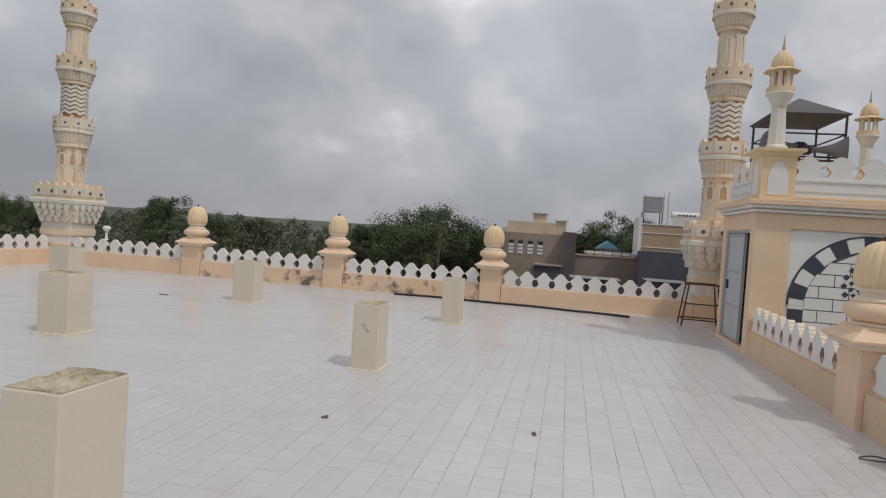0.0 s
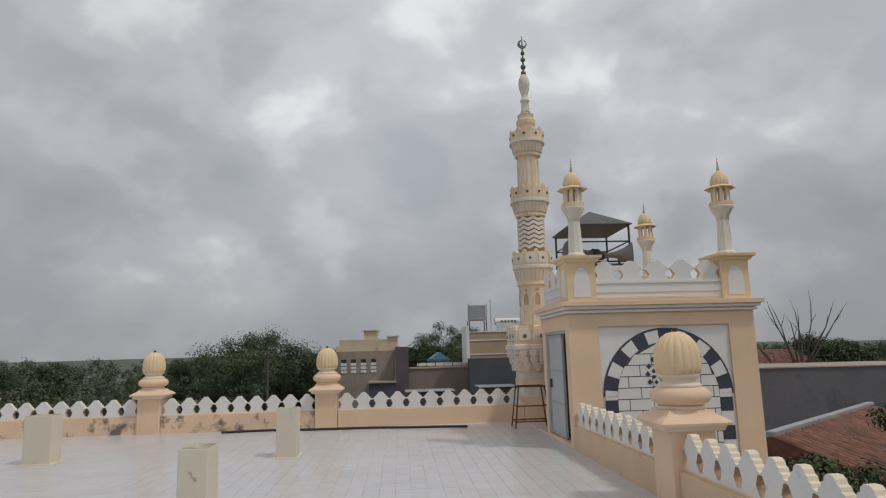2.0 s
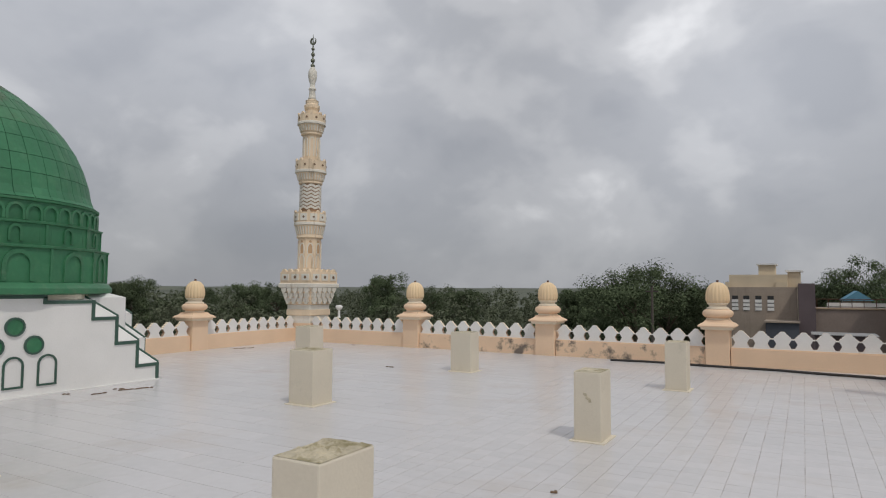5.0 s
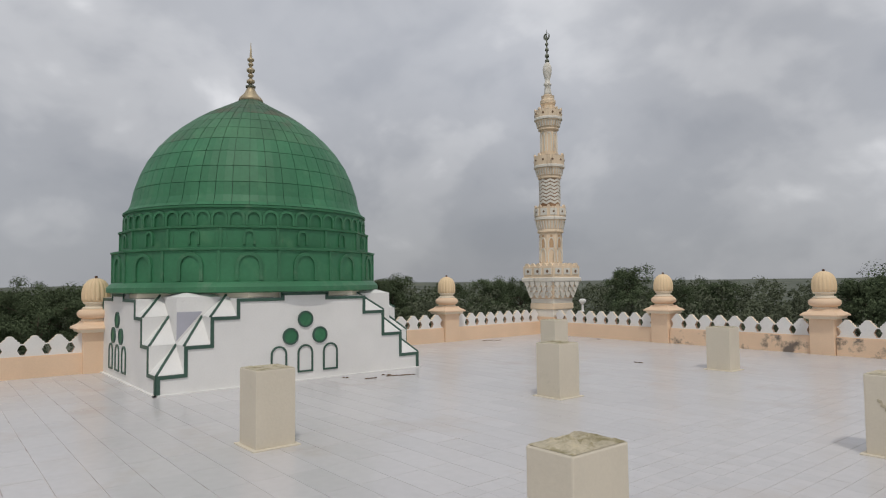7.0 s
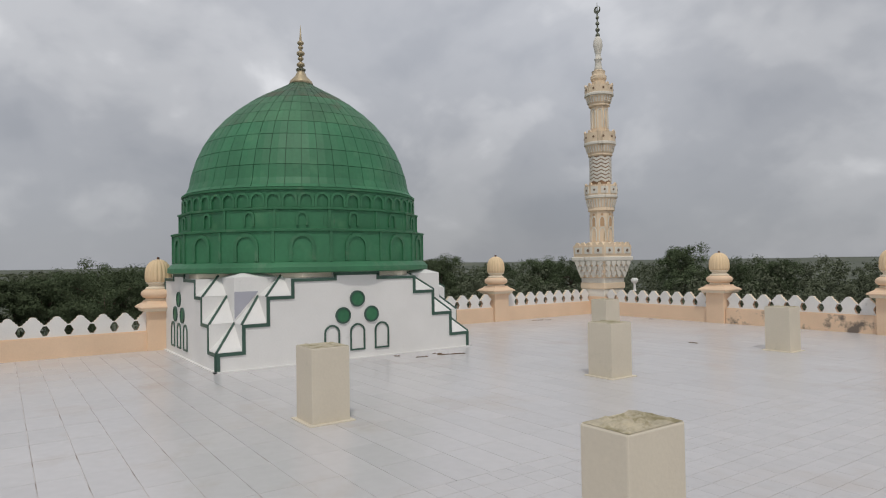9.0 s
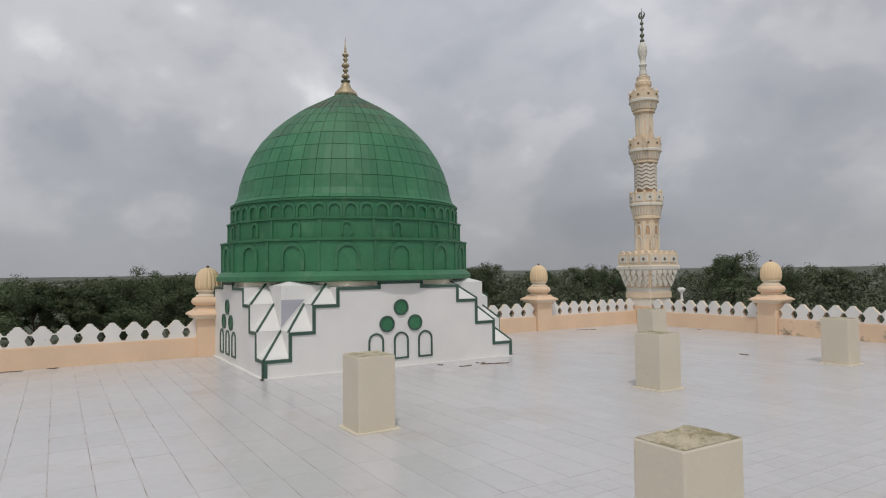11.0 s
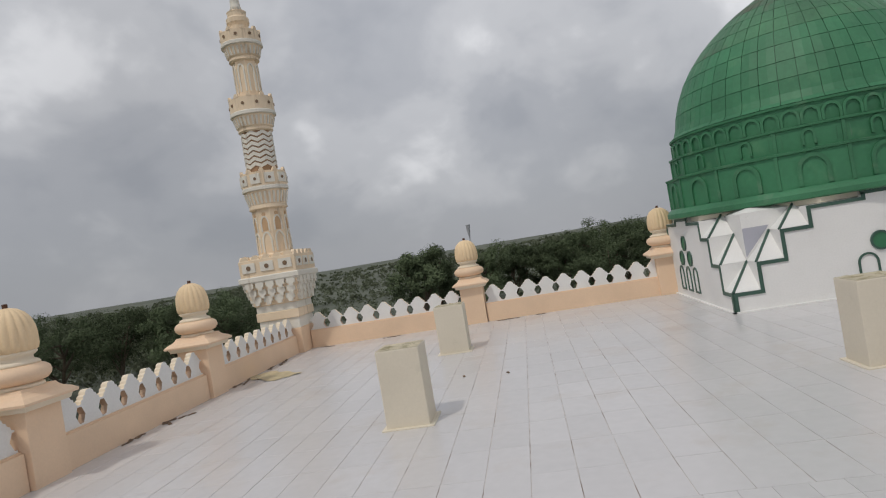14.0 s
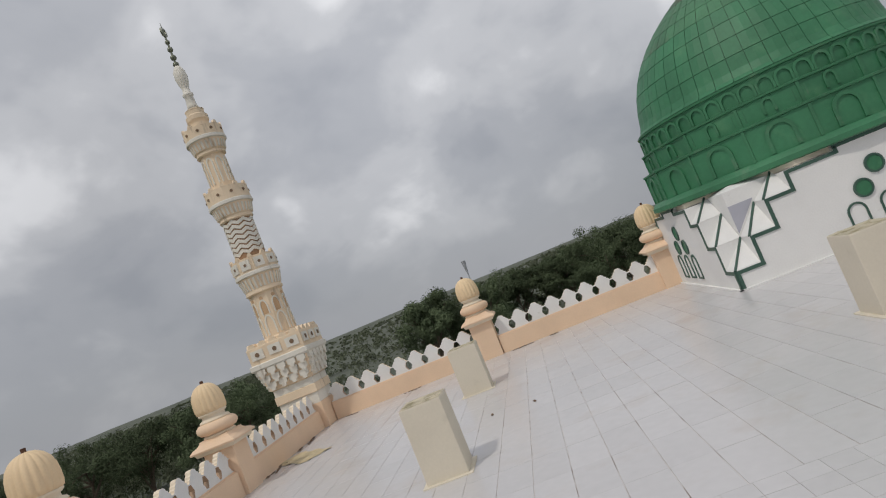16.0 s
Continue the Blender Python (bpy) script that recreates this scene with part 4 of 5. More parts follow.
# roof parapet of the tower
MER2 = merlon_mesh(0.456, 0.36, 0.10, "merlon", WHITE, CREAM)
for ox, oy, rz, a0, a1 in ((0.0, 0.0, 0, 0.5, W - 0.5), (W, 0.0, 90, 0.5, D - 0.5), (0.0, D, 270, 0.02, D - 0.5)):
    turn = pose(ox, oy, 0, 0, 0, rz)
    bm = boxed(a0, a1, 0.06, 0.18, 2.50, 2.86)
    bmesh.ops.transform(bm, matrix=turn, verts=bm.verts[:])
    wall = part("parapet_band", bm, WHITE, tower, "white painted band")
    for z0, z1, o in ((2.55, 2.58, 0.02), (2.66, 2.76, 0.015), (2.82, 2.86, 0.025)):
        bm = boxed(a0, a1, 0.06 - o, 0.062, z0, z1)
        bmesh.ops.transform(bm, matrix=turn, verts=bm.verts[:])
        part("moulding", bm, CREAM if z0 < 2.6 else WHITE, wall)
    k = round((a1 - a0) / 0.456)
    for i in range(k):
        ob = from_mesh("merlon", MER2, None, wall)
        ob.matrix_basis = turn @ pose(a0 + (a1 - a0) * (i + 0.5) / k, 0.07, 2.862) @ Matrix.Diagonal(((a1 - a0) / k / 0.456, 1, 1, 1))


def corner_post(x, y):
    post = part("corner_post", boxed(x - 0.26, x + 0.26, y - 0.26, y + 0.26, 2.50, 3.20, 0.01), CREAM, tower)
    bm = lathe(bmesh.new(), [(0.265, 3.19), (0.30, 3.21), (0.31, 3.24), (0.36, 3.27), (0.365, 3.315)], cx=x, cy=y, square=True)
    part("post_cap", bm, CREAM, post)
    for side in range(4):
        turn = pose(x, y, 2.585, 0, 0, 90 * side)
        part("pointed_panel", plate(bmesh.new(), arch_outline(0.30, 0.52), -0.268, -0.25, turn), WHITE, post, "white pointed panel")


def kiosk(x, y):
    k = thing("roof_kiosk", x, y, 3.315, "small cream domed kiosk on a tapering octagonal column", "kiosk", "kiosks on the stair tower")
    e = math.pi / 8
    part("column", lathe(bmesh.new(), [(0.175, 0.0), (0.17, 0.06), (0.135, 0.09), (0.105, 0.66), (0.12, 0.70)], 8, phase=e), MINWHITE, k)
    part("bell", lathe(bmesh.new(), [(0.11, 0.68), (0.12, 0.74), (0.165, 0.83), (0.215, 0.90), (0.215, 0.93)], 16), MINWHITE, k, "", True)
    part("gallery", lathe(bmesh.new(), [(0.205, 0.92), (0.215, 0.94), (0.21, 1.01), (0.17, 1.015)], 16), CREAM, k)
    ring_of(k, "gallery_post", 8, 0.146, 1.01, lambda: boxed(-0.03, 0.03, -0.02, 0.02, 0.0, 0.25), CREAMWHITE, phase=22.5)
    def lintel():
        return plate(bmesh.new(), [(-0.064, 0.0), (-0.04, 0.045), (0.0, 0.07), (0.04, 0.045), (0.064, 0.0), (0.064, 0.10), (-0.064, 0.10)], -0.015, 0.015)
    ring_of(k, "arch_lintel", 8, 0.138, 1.20, lintel, CREAMWHITE)
    part("eave", lathe(bmesh.new(), [(0.15, 1.285), (0.272, 1.262), (0.275, 1.275), (0.165, 1.33)], 8, phase=e), CREAM, k)
    part("ribbed_dome", lathe(bmesh.new(), [(0.155, 1.32), (0.168, 1.365), (0.16, 1.44), (0.126, 1.525), (0.07, 1.585), (0.032, 1.61)], 96, ribs=16, depth=0.05), CREAM, k, "", True)
    part("spike", lathe(bmesh.new(), [(0.03, 1.60), (0.026, 1.65), (0.016, 1.72), (0.004, 1.87)], 8), BRASS, k)
    return k


for x, y in ((0.28, 0.26), (W - 0.26, 0.26), (W - 0.26, REAR - TY0 - 0.26)):
    corner_post(x, y)
kproto = kiosk(TX0 + 0.28, TY0 + 0.26)
copy_thing(kproto, pose(TX1 - 0.26, TY0 + 0.26, 3.315))
copy_thing(kproto, pose(TX1 - 0.26, REAR - 0.26, 3.315))

# canopy with loudspeakers on the tower's roof
canopy = thing("speaker_canopy", 4.09, 13.0, 2.36, "grey hipped sheet canopy on thin dark steel posts", "canopy")
bm = bmesh.new()
a = [bm.verts.new(c) for c in ((-0.64, -0.76, 1.77), (0.64, -0.76, 1.77), (0.64, 0.76, 1.77), (-0.64, 0.76, 1.77), (0, 0, 2.18), (-0.58, -0.70, 1.73), (0.58, -0.70, 1.73), (0.58, 0.70, 1.73), (-0.58, 0.70, 1.73), (0, 0, 2.11))]
for i in range(4):
    j = (i + 1) % 4
    bm.faces.new((a[i], a[j], a[4]))
    bm.faces.new((a[5 + j], a[5 + i], a[9]))
    bm.faces.new((a[i], a[5 + i], a[5 + j], a[j]))
part("canopy_roof", bm, CANVAS, canopy)
for sx in (-1, 1):
    for sy in (-1, 1):
        part("post", tube(bmesh.new(), (0.57 * sx, 0.69 * sy, 0.0), (0.57 * sx, 0.69 * sy, 1.76), 0.022, 8), STEEL, canopy)
for z in (0.95, 1.42):
    for sy in (-1, 1):
        part("rail", tube(bmesh.new(), (-0.57, 0.69 * sy, z), (0.57, 0.69 * sy, z), 0.016, 6), STEEL, canopy)
    for sx in (-1, 1):
        part("rail", tube(bmesh.new(), (0.57 * sx, -0.69, z), (0.57 * sx, 0.69, z), 0.016, 6), STEEL, canopy)


def loudspeaker(x, y, z, rz):
    s = thing("horn_loudspeaker", x, y, z, "grey metal horn loudspeaker under the canopy", "loudspeaker", "loudspeakers", rz=rz)
    m = pose(0, 0, 0, 90, 0, 0)
    bm = lathe(bmesh.new(), [(0.07, -0.28), (0.05, -0.18), (0.07, -0.05), (0.13, 0.10), (0.235, 0.26), (0.245, 0.27), (0.225, 0.262), (0.11, 0.10), (0.03, -0.05)], 28)
    bmesh.ops.transform(bm, matrix=m, verts=bm.verts[:])
    part("horn", bm, HORN, s, "", True)
    bm = lathe(bmesh.new(), [(0.085, -0.44), (0.09, -0.42), (0.09, -0.30), (0.06, -0.27)], 20)
    bmesh.ops.transform(bm, matrix=m, verts=bm.verts[:])
    part("driver", bm, STEEL, s)
    part("bracket", box(box(bmesh.new(), -0.02, 0.02, -0.02, 0.02, -0.16, 0.0), -0.12, 0.12, -0.02, 0.02, -0.18, -0.16), STEEL, s)


loudspeaker(4.45, 12.40, 3.52, 75)
loudspeaker(3.72, 12.55, 3.60, -70)
loudspeaker(4.15, 13.55, 3.50, 180)
for y, z in ((12.40, 3.33), (12.55, 3.41), (13.55, 3.31)):
    part("speaker_rail", tube(bmesh.new(), (3.53 - 4.09, y - 13.0, z - 2.36), (4.65 - 4.09, y - 13.0, z - 2.36), 0.018, 6), STEEL, canopy)

# ---- loose things on the roof ----
stool = thing("steel_stand", 2.95, 14.50, 0, "tall rusty steel stand with splayed legs beside the tower door", "stand")
for sx in (-1, 1):
    for sy in (-1, 1):
        part("leg", tube(bmesh.new(), (0.40 * sx, 0.25 * sy, -0.01), (0.29 * sx, 0.18 * sy, 0.88), 0.016, 8), RUST, stool)
for z, fx, fy in ((0.89, 0.31, 0.20), (0.14, 0.382, 0.24), (0.47, 0.341, 0.213)):
    for sy in (-1, 1):
        if z < 0.2 or z > 0.6 or sy < 0:
            part("rail", tube(bmesh.new(), (-fx, fy * sy, z), (fx, fy * sy, z), 0.014, 6), RUST, stool)
    for sx in (-1, 1):
        part("rail", tube(bmesh.new(), (fx * sx, -fy, z), (fx * sx, fy, z), 0.014, 6), RUST, stool)


def bent(name, pts, r, mat, label, category):
    cu = bpy.data.curves.new(name, "CURVE")
    cu.dimensions, cu.bevel_depth, cu.bevel_resolution = "3D", r, 2
    sp = cu.splines.new("NURBS")
    sp.points.add(len(pts) - 1)
    for q, c in zip(sp.points, pts):
        q.co = (*c, 1)
    sp.use_endpoint_u, sp.order_u = True, 3
    ob = new(name, cu)
    cu.materials.append(mat)
    return tagged(ob, label, category)


bent("hose", [(-4.0, 15.25, 0.025), (-3.2, 15.40, 0.025), (-2.4, 15.28, 0.025), (-1.5, 15.16, 0.03), (-0.6, 15.22, 0.025), (0.2, 15.0, 0.025), (0.9, 14.92, 0.03), (1.55, 14.80, 0.025)], 0.026, HOSE, "black rubber hose lying along the parapet", "hose")
bent("wire_loop", [(2.62, 6.02, 0.01), (2.75, 6.12, 0.012), (2.86, 6.04, 0.01), (2.78, 5.92, 0.014), (2.60, 5.98, 0.01)], 0.0055, HOSE, "small loop of dark wire on the tiles", "wire")
lamp = thing("parapet_lamp", -12.55, 15.80, 0.78, "small white garden lamp on the parapet", "lamp")
part("stem", lathe(bmesh.new(), [(0.06, -0.02), (0.035, 0.03), (0.03, 0.22)], 12), WHITE, lamp)
part("head", lathe(bmesh.new(), [(0.04, 0.21), (0.10, 0.27), (0.115, 0.33), (0.07, 0.37)], 14), WHITE, lamp, "", True)


def litter(x, y, rz, length, label="dry brown leaf on the tiles"):
    """A curled dry leaf or twig of that length."""
    t = thing("dry_leaf", x, y, 0.0, label, "leaf litter", "leaf litter", rz=rz)
    rng = random.Random(round(x * 100) * 7 + round(y * 100))
    bm = bmesh.new()
    n = max(2, int(length / 0.07))
    for k in range(n):
        cx = -length / 2 + length * (k + 0.5) / n
        w = rng.uniform(0.02, 0.05)
        ln = length / n * rng.uniform(0.6, 1.1)
        dy = rng.gauss(0, 0.02)
        plate(bm, [(cx - ln / 2, 0.002), (cx + ln * 0.1, 0.001), (cx + ln / 2, 0.003), (cx + ln * 0.45, 0.012), (cx, 0.016), (cx - ln / 2, 0.010)], dy - w / 2, dy + w / 2)
    part("blade", bm, DEBRIS, t)


for x, y, rz, ln in ((-9.74, 6.32, 80, 0.25), (-9.66, 6.92, 75, 0.55), (-9.9, 6.75, 60, 0.2), (-13.54, 12.9, 70, 0.6), (-1.84, 5.27, 20, 0.06), (-0.07, 5.55, 40, 0.05), (-8.38, -0.63, 30, 0.09), (-8.53, -1.22, 10, 0.09), (-13.98, -3.4, 90, 0.4),
                     (-14.0, -0.77, 90, 0.5), (-14.04, -0.06, 95, 0.2), (-7.76, 11.55, 0, 0.2), (-10.75, -5.34, 15, 0.7), (-10.45, -5.36, -3, 0.35), (-12.5, -5.34, 12, 0.8), (-11.9, -5.36, 5, 0.4), (-8.3, -5.36, 3, 0.35), (-8.42, -5.27, -24, 0.5), (-8.2, -5.30, 40, 0.3), (-7.5, -5.37, 4, 0.5), (-13.95, -4.85, 75, 0.35), (-10.9, -5.22, 30, 0.4), (-11.6, 15.3, 5, 0.12), (-10.1, 6.0, 50, 0.12)):
    litter(x, y, rz, ln)
bm = bmesh.new()
g = 8
grid = [[bm.verts.new((-0.55 + 1.1 * i / g + 0.03 * math.sin(j * 2.1), -0.28 + 0.56 * j / g + 0.04 * math.sin(i * 1.7), 0.006 + 0.03 * abs(noise.noise(Vector((i * 0.6, j * 0.6, 2.0)))))) for j in range(g + 1)] for i in range(g + 1)]
for i in range(g):
    for j in range(g):
        bm.faces.new((grid[i][j], grid[i + 1][j], grid[i + 1][j + 1], grid[i][j + 1]))
sack = tagged(part("sack", bm, SACK, smooth=True), "faded tan sacking lying flat on the tiles", "sack")
sack.matrix_basis = pose(-10.95, -4.95, 0, 0, 0, 50)


# ---- neighbouring buildings ----
def house(name, x, y, rz, label):
    return thing(name, x, y, GROUND, label, "building", rz=rz)


G = -GROUND
b1 = house("neighbour_house", -3.1, 62, 0, "grey plastered house with a beige upper storey and white window grilles")
part("wall", boxed(-3.0, 2.6, 0, 8, 0, 7.9), CONCRETE, b1)
part("upper_storey", boxed(-2.7, 1.9, 0.6, 7, 7.9, 9.0), BEIGE, b1, "beige painted upper storey")
part("roof_room", boxed(-0.35, 0.95, 1.0, 4, 9.0, 9.85), BEIGE, b1, "beige stair room")
part("room_roof", boxed(-0.5, 1.1, 0.8, 4.2, 9.85, 9.97), WHITE, b1, "white roof slab")
part("roof_window", boxed(-0.05, 0.40, 0.9, 1.05, 8.35, 8.85), GLASSDARK, b1)
for x in (-2.2, -1.3, -0.35, 0.6):
    w = part("window", boxed(x - 0.24, x + 0.24, -0.02, 0.1, 5.85, 7.15), GLASSDARK, b1)
    for z in (5.88, 6.22, 6.56):
        part("grille_bar", boxed(x - 0.26, x + 0.26, -0.06, -0.02, z, z + 0.26), WHITE, w, "white grille bar")
part("shed", boxed(0.3, 2.7, -3.0, 0, 0, 5.0), NAVYWALL, b1, "dark lean-to")
part("shed_roof", boxed(0.2, 2.8, -3.2, 0, 5.0, 5.12), CONCRETE, b1)
part("water_room", boxed(1.9, 2.9, 1.5, 4, 7.9, 9.25), BEIGE, b1, "beige roof room")
part("water_room_roof", boxed(1.75, 3.1, 1.3, 4.2, 9.25, 9.4), WHITE, b1, "white roof slab")
for x0, x1 in ((-3.0, -2.7), (1.0, 1.9)):
    part("roof_parapet", boxed(x0, x1, 0.3, 0.6, 7.9, 8.35), BEIGE, b1)

b2 = house("grey_building", 3.1, 60, 0, "flat-roofed grey-brown building with a white coping")
part("wall", boxed(-2.4, 3.6, 0, 7, 0, 6.15), BROWNGREY, b2)
part("stair_block", boxed(-3.5, -2.3, -0.4, 4, 0, 8.2), PLUM, b2, "plum-grey plastered stair block")
part("coping", boxed(-2.3, 3.6, -0.1, 0.2, 6.15, 6.25), BROWNWALL, b2)
part("white_rail", boxed(-1.5, 3.4, 0.3, 0.42, 6.36, 6.66), WHITE, b2, "white painted rail")
for k in range(8):
    part("rail_post", tube(bmesh.new(), (-2.2 + 0.8 * k, 0.1, 6.2), (-2.2 + 0.8 * k, 0.1, 6.95), 0.03, 6), RUST, b2)
part("hand_rail", tube(bmesh.new(), (-2.3, 0.1, 6.95), (3.5, 0.1, 6.95), 0.03, 6), RUST, b2, "thin rusty hand rail")

b3 = house("brown_house", 9.0, 58, 0, "brown banded house above a slate lower wall")
part("lower_wall", boxed(-2.9, 3.4, -1.4, 0.2, 0, 7.0), NAVYWALL, b3, "slate-coloured lower wall")
part("upper_wall", boxed(-2.7, 5.2, 0, 7, 0, 9.35), BROWNWALL, b3)
for z in (7.3, 8.55, 9.3):
    part("pale_band", boxed(-2.75, 5.25, -0.06, 0.0, z, z + 0.07), WHITE, b3, "pale painted band")
part("white_corner", boxed(-3.0, -2.7, -0.1, 4, 6.6, 9.9), WHITE, b3, "white side wall")
tank = thing("water_tank", 7.4, 61, 3.35, "pale grey roof water tank on a steel stand", "water tank")
for sx in (-1, 1):
    for sy in (-1, 1):
        part("leg", tube(bmesh.new(), (0.8 * sx, 0.8 * sy, 0), (0.8 * sx, 0.8 * sy, 1.15), 0.05), STEEL, tank)
bm = boxed(-0.76, 0.76, -0.76, 0.76, 1.15, 2.6, 0.06)
tank_body = part("barrel", bm, TANK, tank, "pale grey ribbed tank body")
for k in range(6):
    z = 1.22 + k * 0.24
    part("band", boxed(-0.79, 0.79, -0.79, 0.79, z, z + 0.06), SHEET, tank_body)
for sx in (-1, 1):
    part("cage_post", tube(bmesh.new(), (0.84 * sx, -0.84, 0.9), (0.84 * sx, -0.84, 2.7), 0.045, 6), SHEET, tank)
heater = thing("solar_heater", 10.3, 60, 3.35, "solar water heater with a white drum and dark collector", "solar heater")
bm = lathe(bmesh.new(), [(0.05, -1.3), (0.3, -1.28), (0.3, 1.28), (0.05, 1.3)], 20)
bmesh.ops.transform(bm, matrix=pose(0, 0.4, 1.0, 0, 90, 0), verts=bm.verts[:])
part("drum", bm, WHITE, heater, "white drum")
bm = boxed(-1.2, 1.2, -0.9, 0.9, -0.04, 0.04)
bmesh.ops.transform(bm, matrix=pose(0, -0.35, 0.42, 38), verts=bm.verts[:])
part("collector", bm, SHEET, heater, "grey glazed collector")
for sx in (-1, 1):
    part("leg", tube(bmesh.new(), (sx, 0.4, 0), (sx, 0.4, 0.8), 0.04), STEEL, heater)
for k in range(5):
    part("label_bar", boxed(-0.75 + 0.32 * k, -0.55 + 0.32 * k, 0.085, 0.12, 0.93, 1.07), STEEL, heater, "dark label bar")
mast = thing("pole", 8.9, 62, 3.35, "thin pale mast on the brown house roof", "mast")
part("shaft", tube(bmesh.new(), (0, 0, 0), (0, 0, 3.2), 0.035), TANK, mast)
blue = thing("blue_shed", 4.6, 75, GROUND, "shed with a light blue sheet roof", "shed")
part("wall", boxed(-1.1, 1.1, 0, 5, 0, 6.7), CONCRETE, blue)
bm = plate(bmesh.new(), [(-1.35, 6.65), (1.35, 6.65), (0, 7.6)], -0.3, 5.3)
part("roof", bm, BLUEROOF, blue, "light blue sheet roof")


def lean_to(x, y, w, z, label):
    """A low shed with a shallow corrugated sheet roof."""
    t = thing("sheet_shed", x, y, GROUND, label, "shed", "sheds with sheet roofs")
    part("wall", boxed(-w / 2, w / 2, 0, 3, 0, z), PLUM, t)
    line = [(-w / 2 - 0.2 + (w + 0.4) * k / 48, z + 0.05 * (k % 2)) for k in range(49)]
    bm = plate(bmesh.new(), line + [(x, z + 0.02 + (z2 - z)) for x, z2 in reversed(line)], -0.4, 3.2)
    part("sheet_roof", bm, SHEET, t, "corrugated grey sheets")


lean_to(2.4, 52, 3.6, 4.55, "low shed with a pale corrugated sheet roof")
lean_to(7.6, 50, 2.6, 4.85, "small shed under a weathered sheet roof")


def tiled_roof(parent, w, depth, z, rise, rows, cols):
    """Two pitches of clay tiles; the tiles of the front pitch are pieces of their own."""
    ang = math.atan2(rise, depth / 2)
    ln = math.hypot(rise, depth / 2)
    bm = plate(bmesh.new(), [(-depth / 2, z), (depth / 2, z), (0, z + rise)], -w / 2, w / 2, pose(0, 0, 0, 0, 0, 90))
    roof = part("roof", bm, CLAY, parent, "weathered red clay tiles")
    me = bpy.data.meshes.new("roof_tile")
    tw, tl = w / cols, ln / rows
    bm = plate(bmesh.new(), [(-tw * 0.5, 0), (-tw * 0.28, 0.07), (tw * 0.05, 0.085), (tw * 0.30, 0.02), (tw * 0.5, 0.0), (tw * 0.3, 0.0), (0.0, 0.05), (-tw * 0.3, 0.03)], 0, tl * 1.1)
    bmesh.ops.recalc_face_normals(bm, faces=bm.faces[:])
    bm.to_mesh(me)
    bm.free()
    for r in range(rows):
        for c in range(cols):
            ob = from_mesh("roof_tile", me, CLAY, roof)
            k = r / rows
            ob.matrix_basis = pose(-w / 2 + (c + 0.5) * tw, -depth / 2 + depth / 2 * k, z + rise * k + 0.01 + random.uniform(0, 0.025), math.degrees(ang), 0, random.uniform(-2, 2))
    return roof


e1 = house("long_grey_building", 25.5, 36.0, -8, "long flat-roofed building with dark grey plaster")
part("wall", boxed(-9.5, 6.2, 0, 7, 0, 6.20), DARKWALL, e1)
part("coping", boxed(-9.6, 6.3, -0.06, 7.05, 6.20, 6.27), CONCRETE, e1, "pale cement coping")
e2 = house("clay_roofed_house", 18.85, 27.75, 40.5, "low house with an old red clay tile roof")
part("wall", boxed(-6.9, 6.9, -4.2, 4.2, 0, 2.8), DARKWALL, e2)
tiled_roof(e2, 14.4, 9.0, 2.75, 1.6, 9, 32)
part("ridge", boxed(-7.2, 7.2, -0.17, 0.17, 4.28, 4.54, 0.05), SHEET, e2, "pale cement ridge")
e3 = house("gabled_house", 25.0, 47.0, 10, "house with a red clay roof behind the grey wall")
part("wall", boxed(-5.0, 5.0, -3, 3, 0, 5.9), CONCRETE, e3)
tiled_roof(e3, 10.4, 7.4, 5.8, 1.3, 8, 20)


# ---- trees ----
def leaf_cloud(rng, clumps, per, size, out):
    """Leaf quads scattered in clumps; clumps are (centre, radius)."""
    co, fa = out
    for c, r in clumps:
        for _ in range(per):
            while True:
                v = Vector((rng.uniform(-1, 1), rng.uniform(-1, 1), rng.uniform(-1, 1)))
                if 0.15 < v.length < 1:
                    break
            v = v * (0.55 + 0.45 * v.length) * r
            v.z *= 0.8
            p = c + v
            nrm = (v.normalized() * 1.1 + Vector((rng.uniform(-0.55, 0.55), rng.uniform(-0.55, 0.55), rng.uniform(0.0, 0.9)))).normalized()
            u = nrm.orthogonal().normalized()
            u = Matrix.Rotation(rng.uniform(0, 6.28), 3, nrm) @ u
            w = nrm.cross(u)
            s = size * rng.uniform(0.6, 1.35)
            i = len(co)
            co += [p - u * s, p + w * s * 0.5 + nrm * s * 0.15, p + u * s, p - w * s * 0.5 + nrm * s * 0.15]
            fa.append((i, i + 1, i + 2, i + 3))


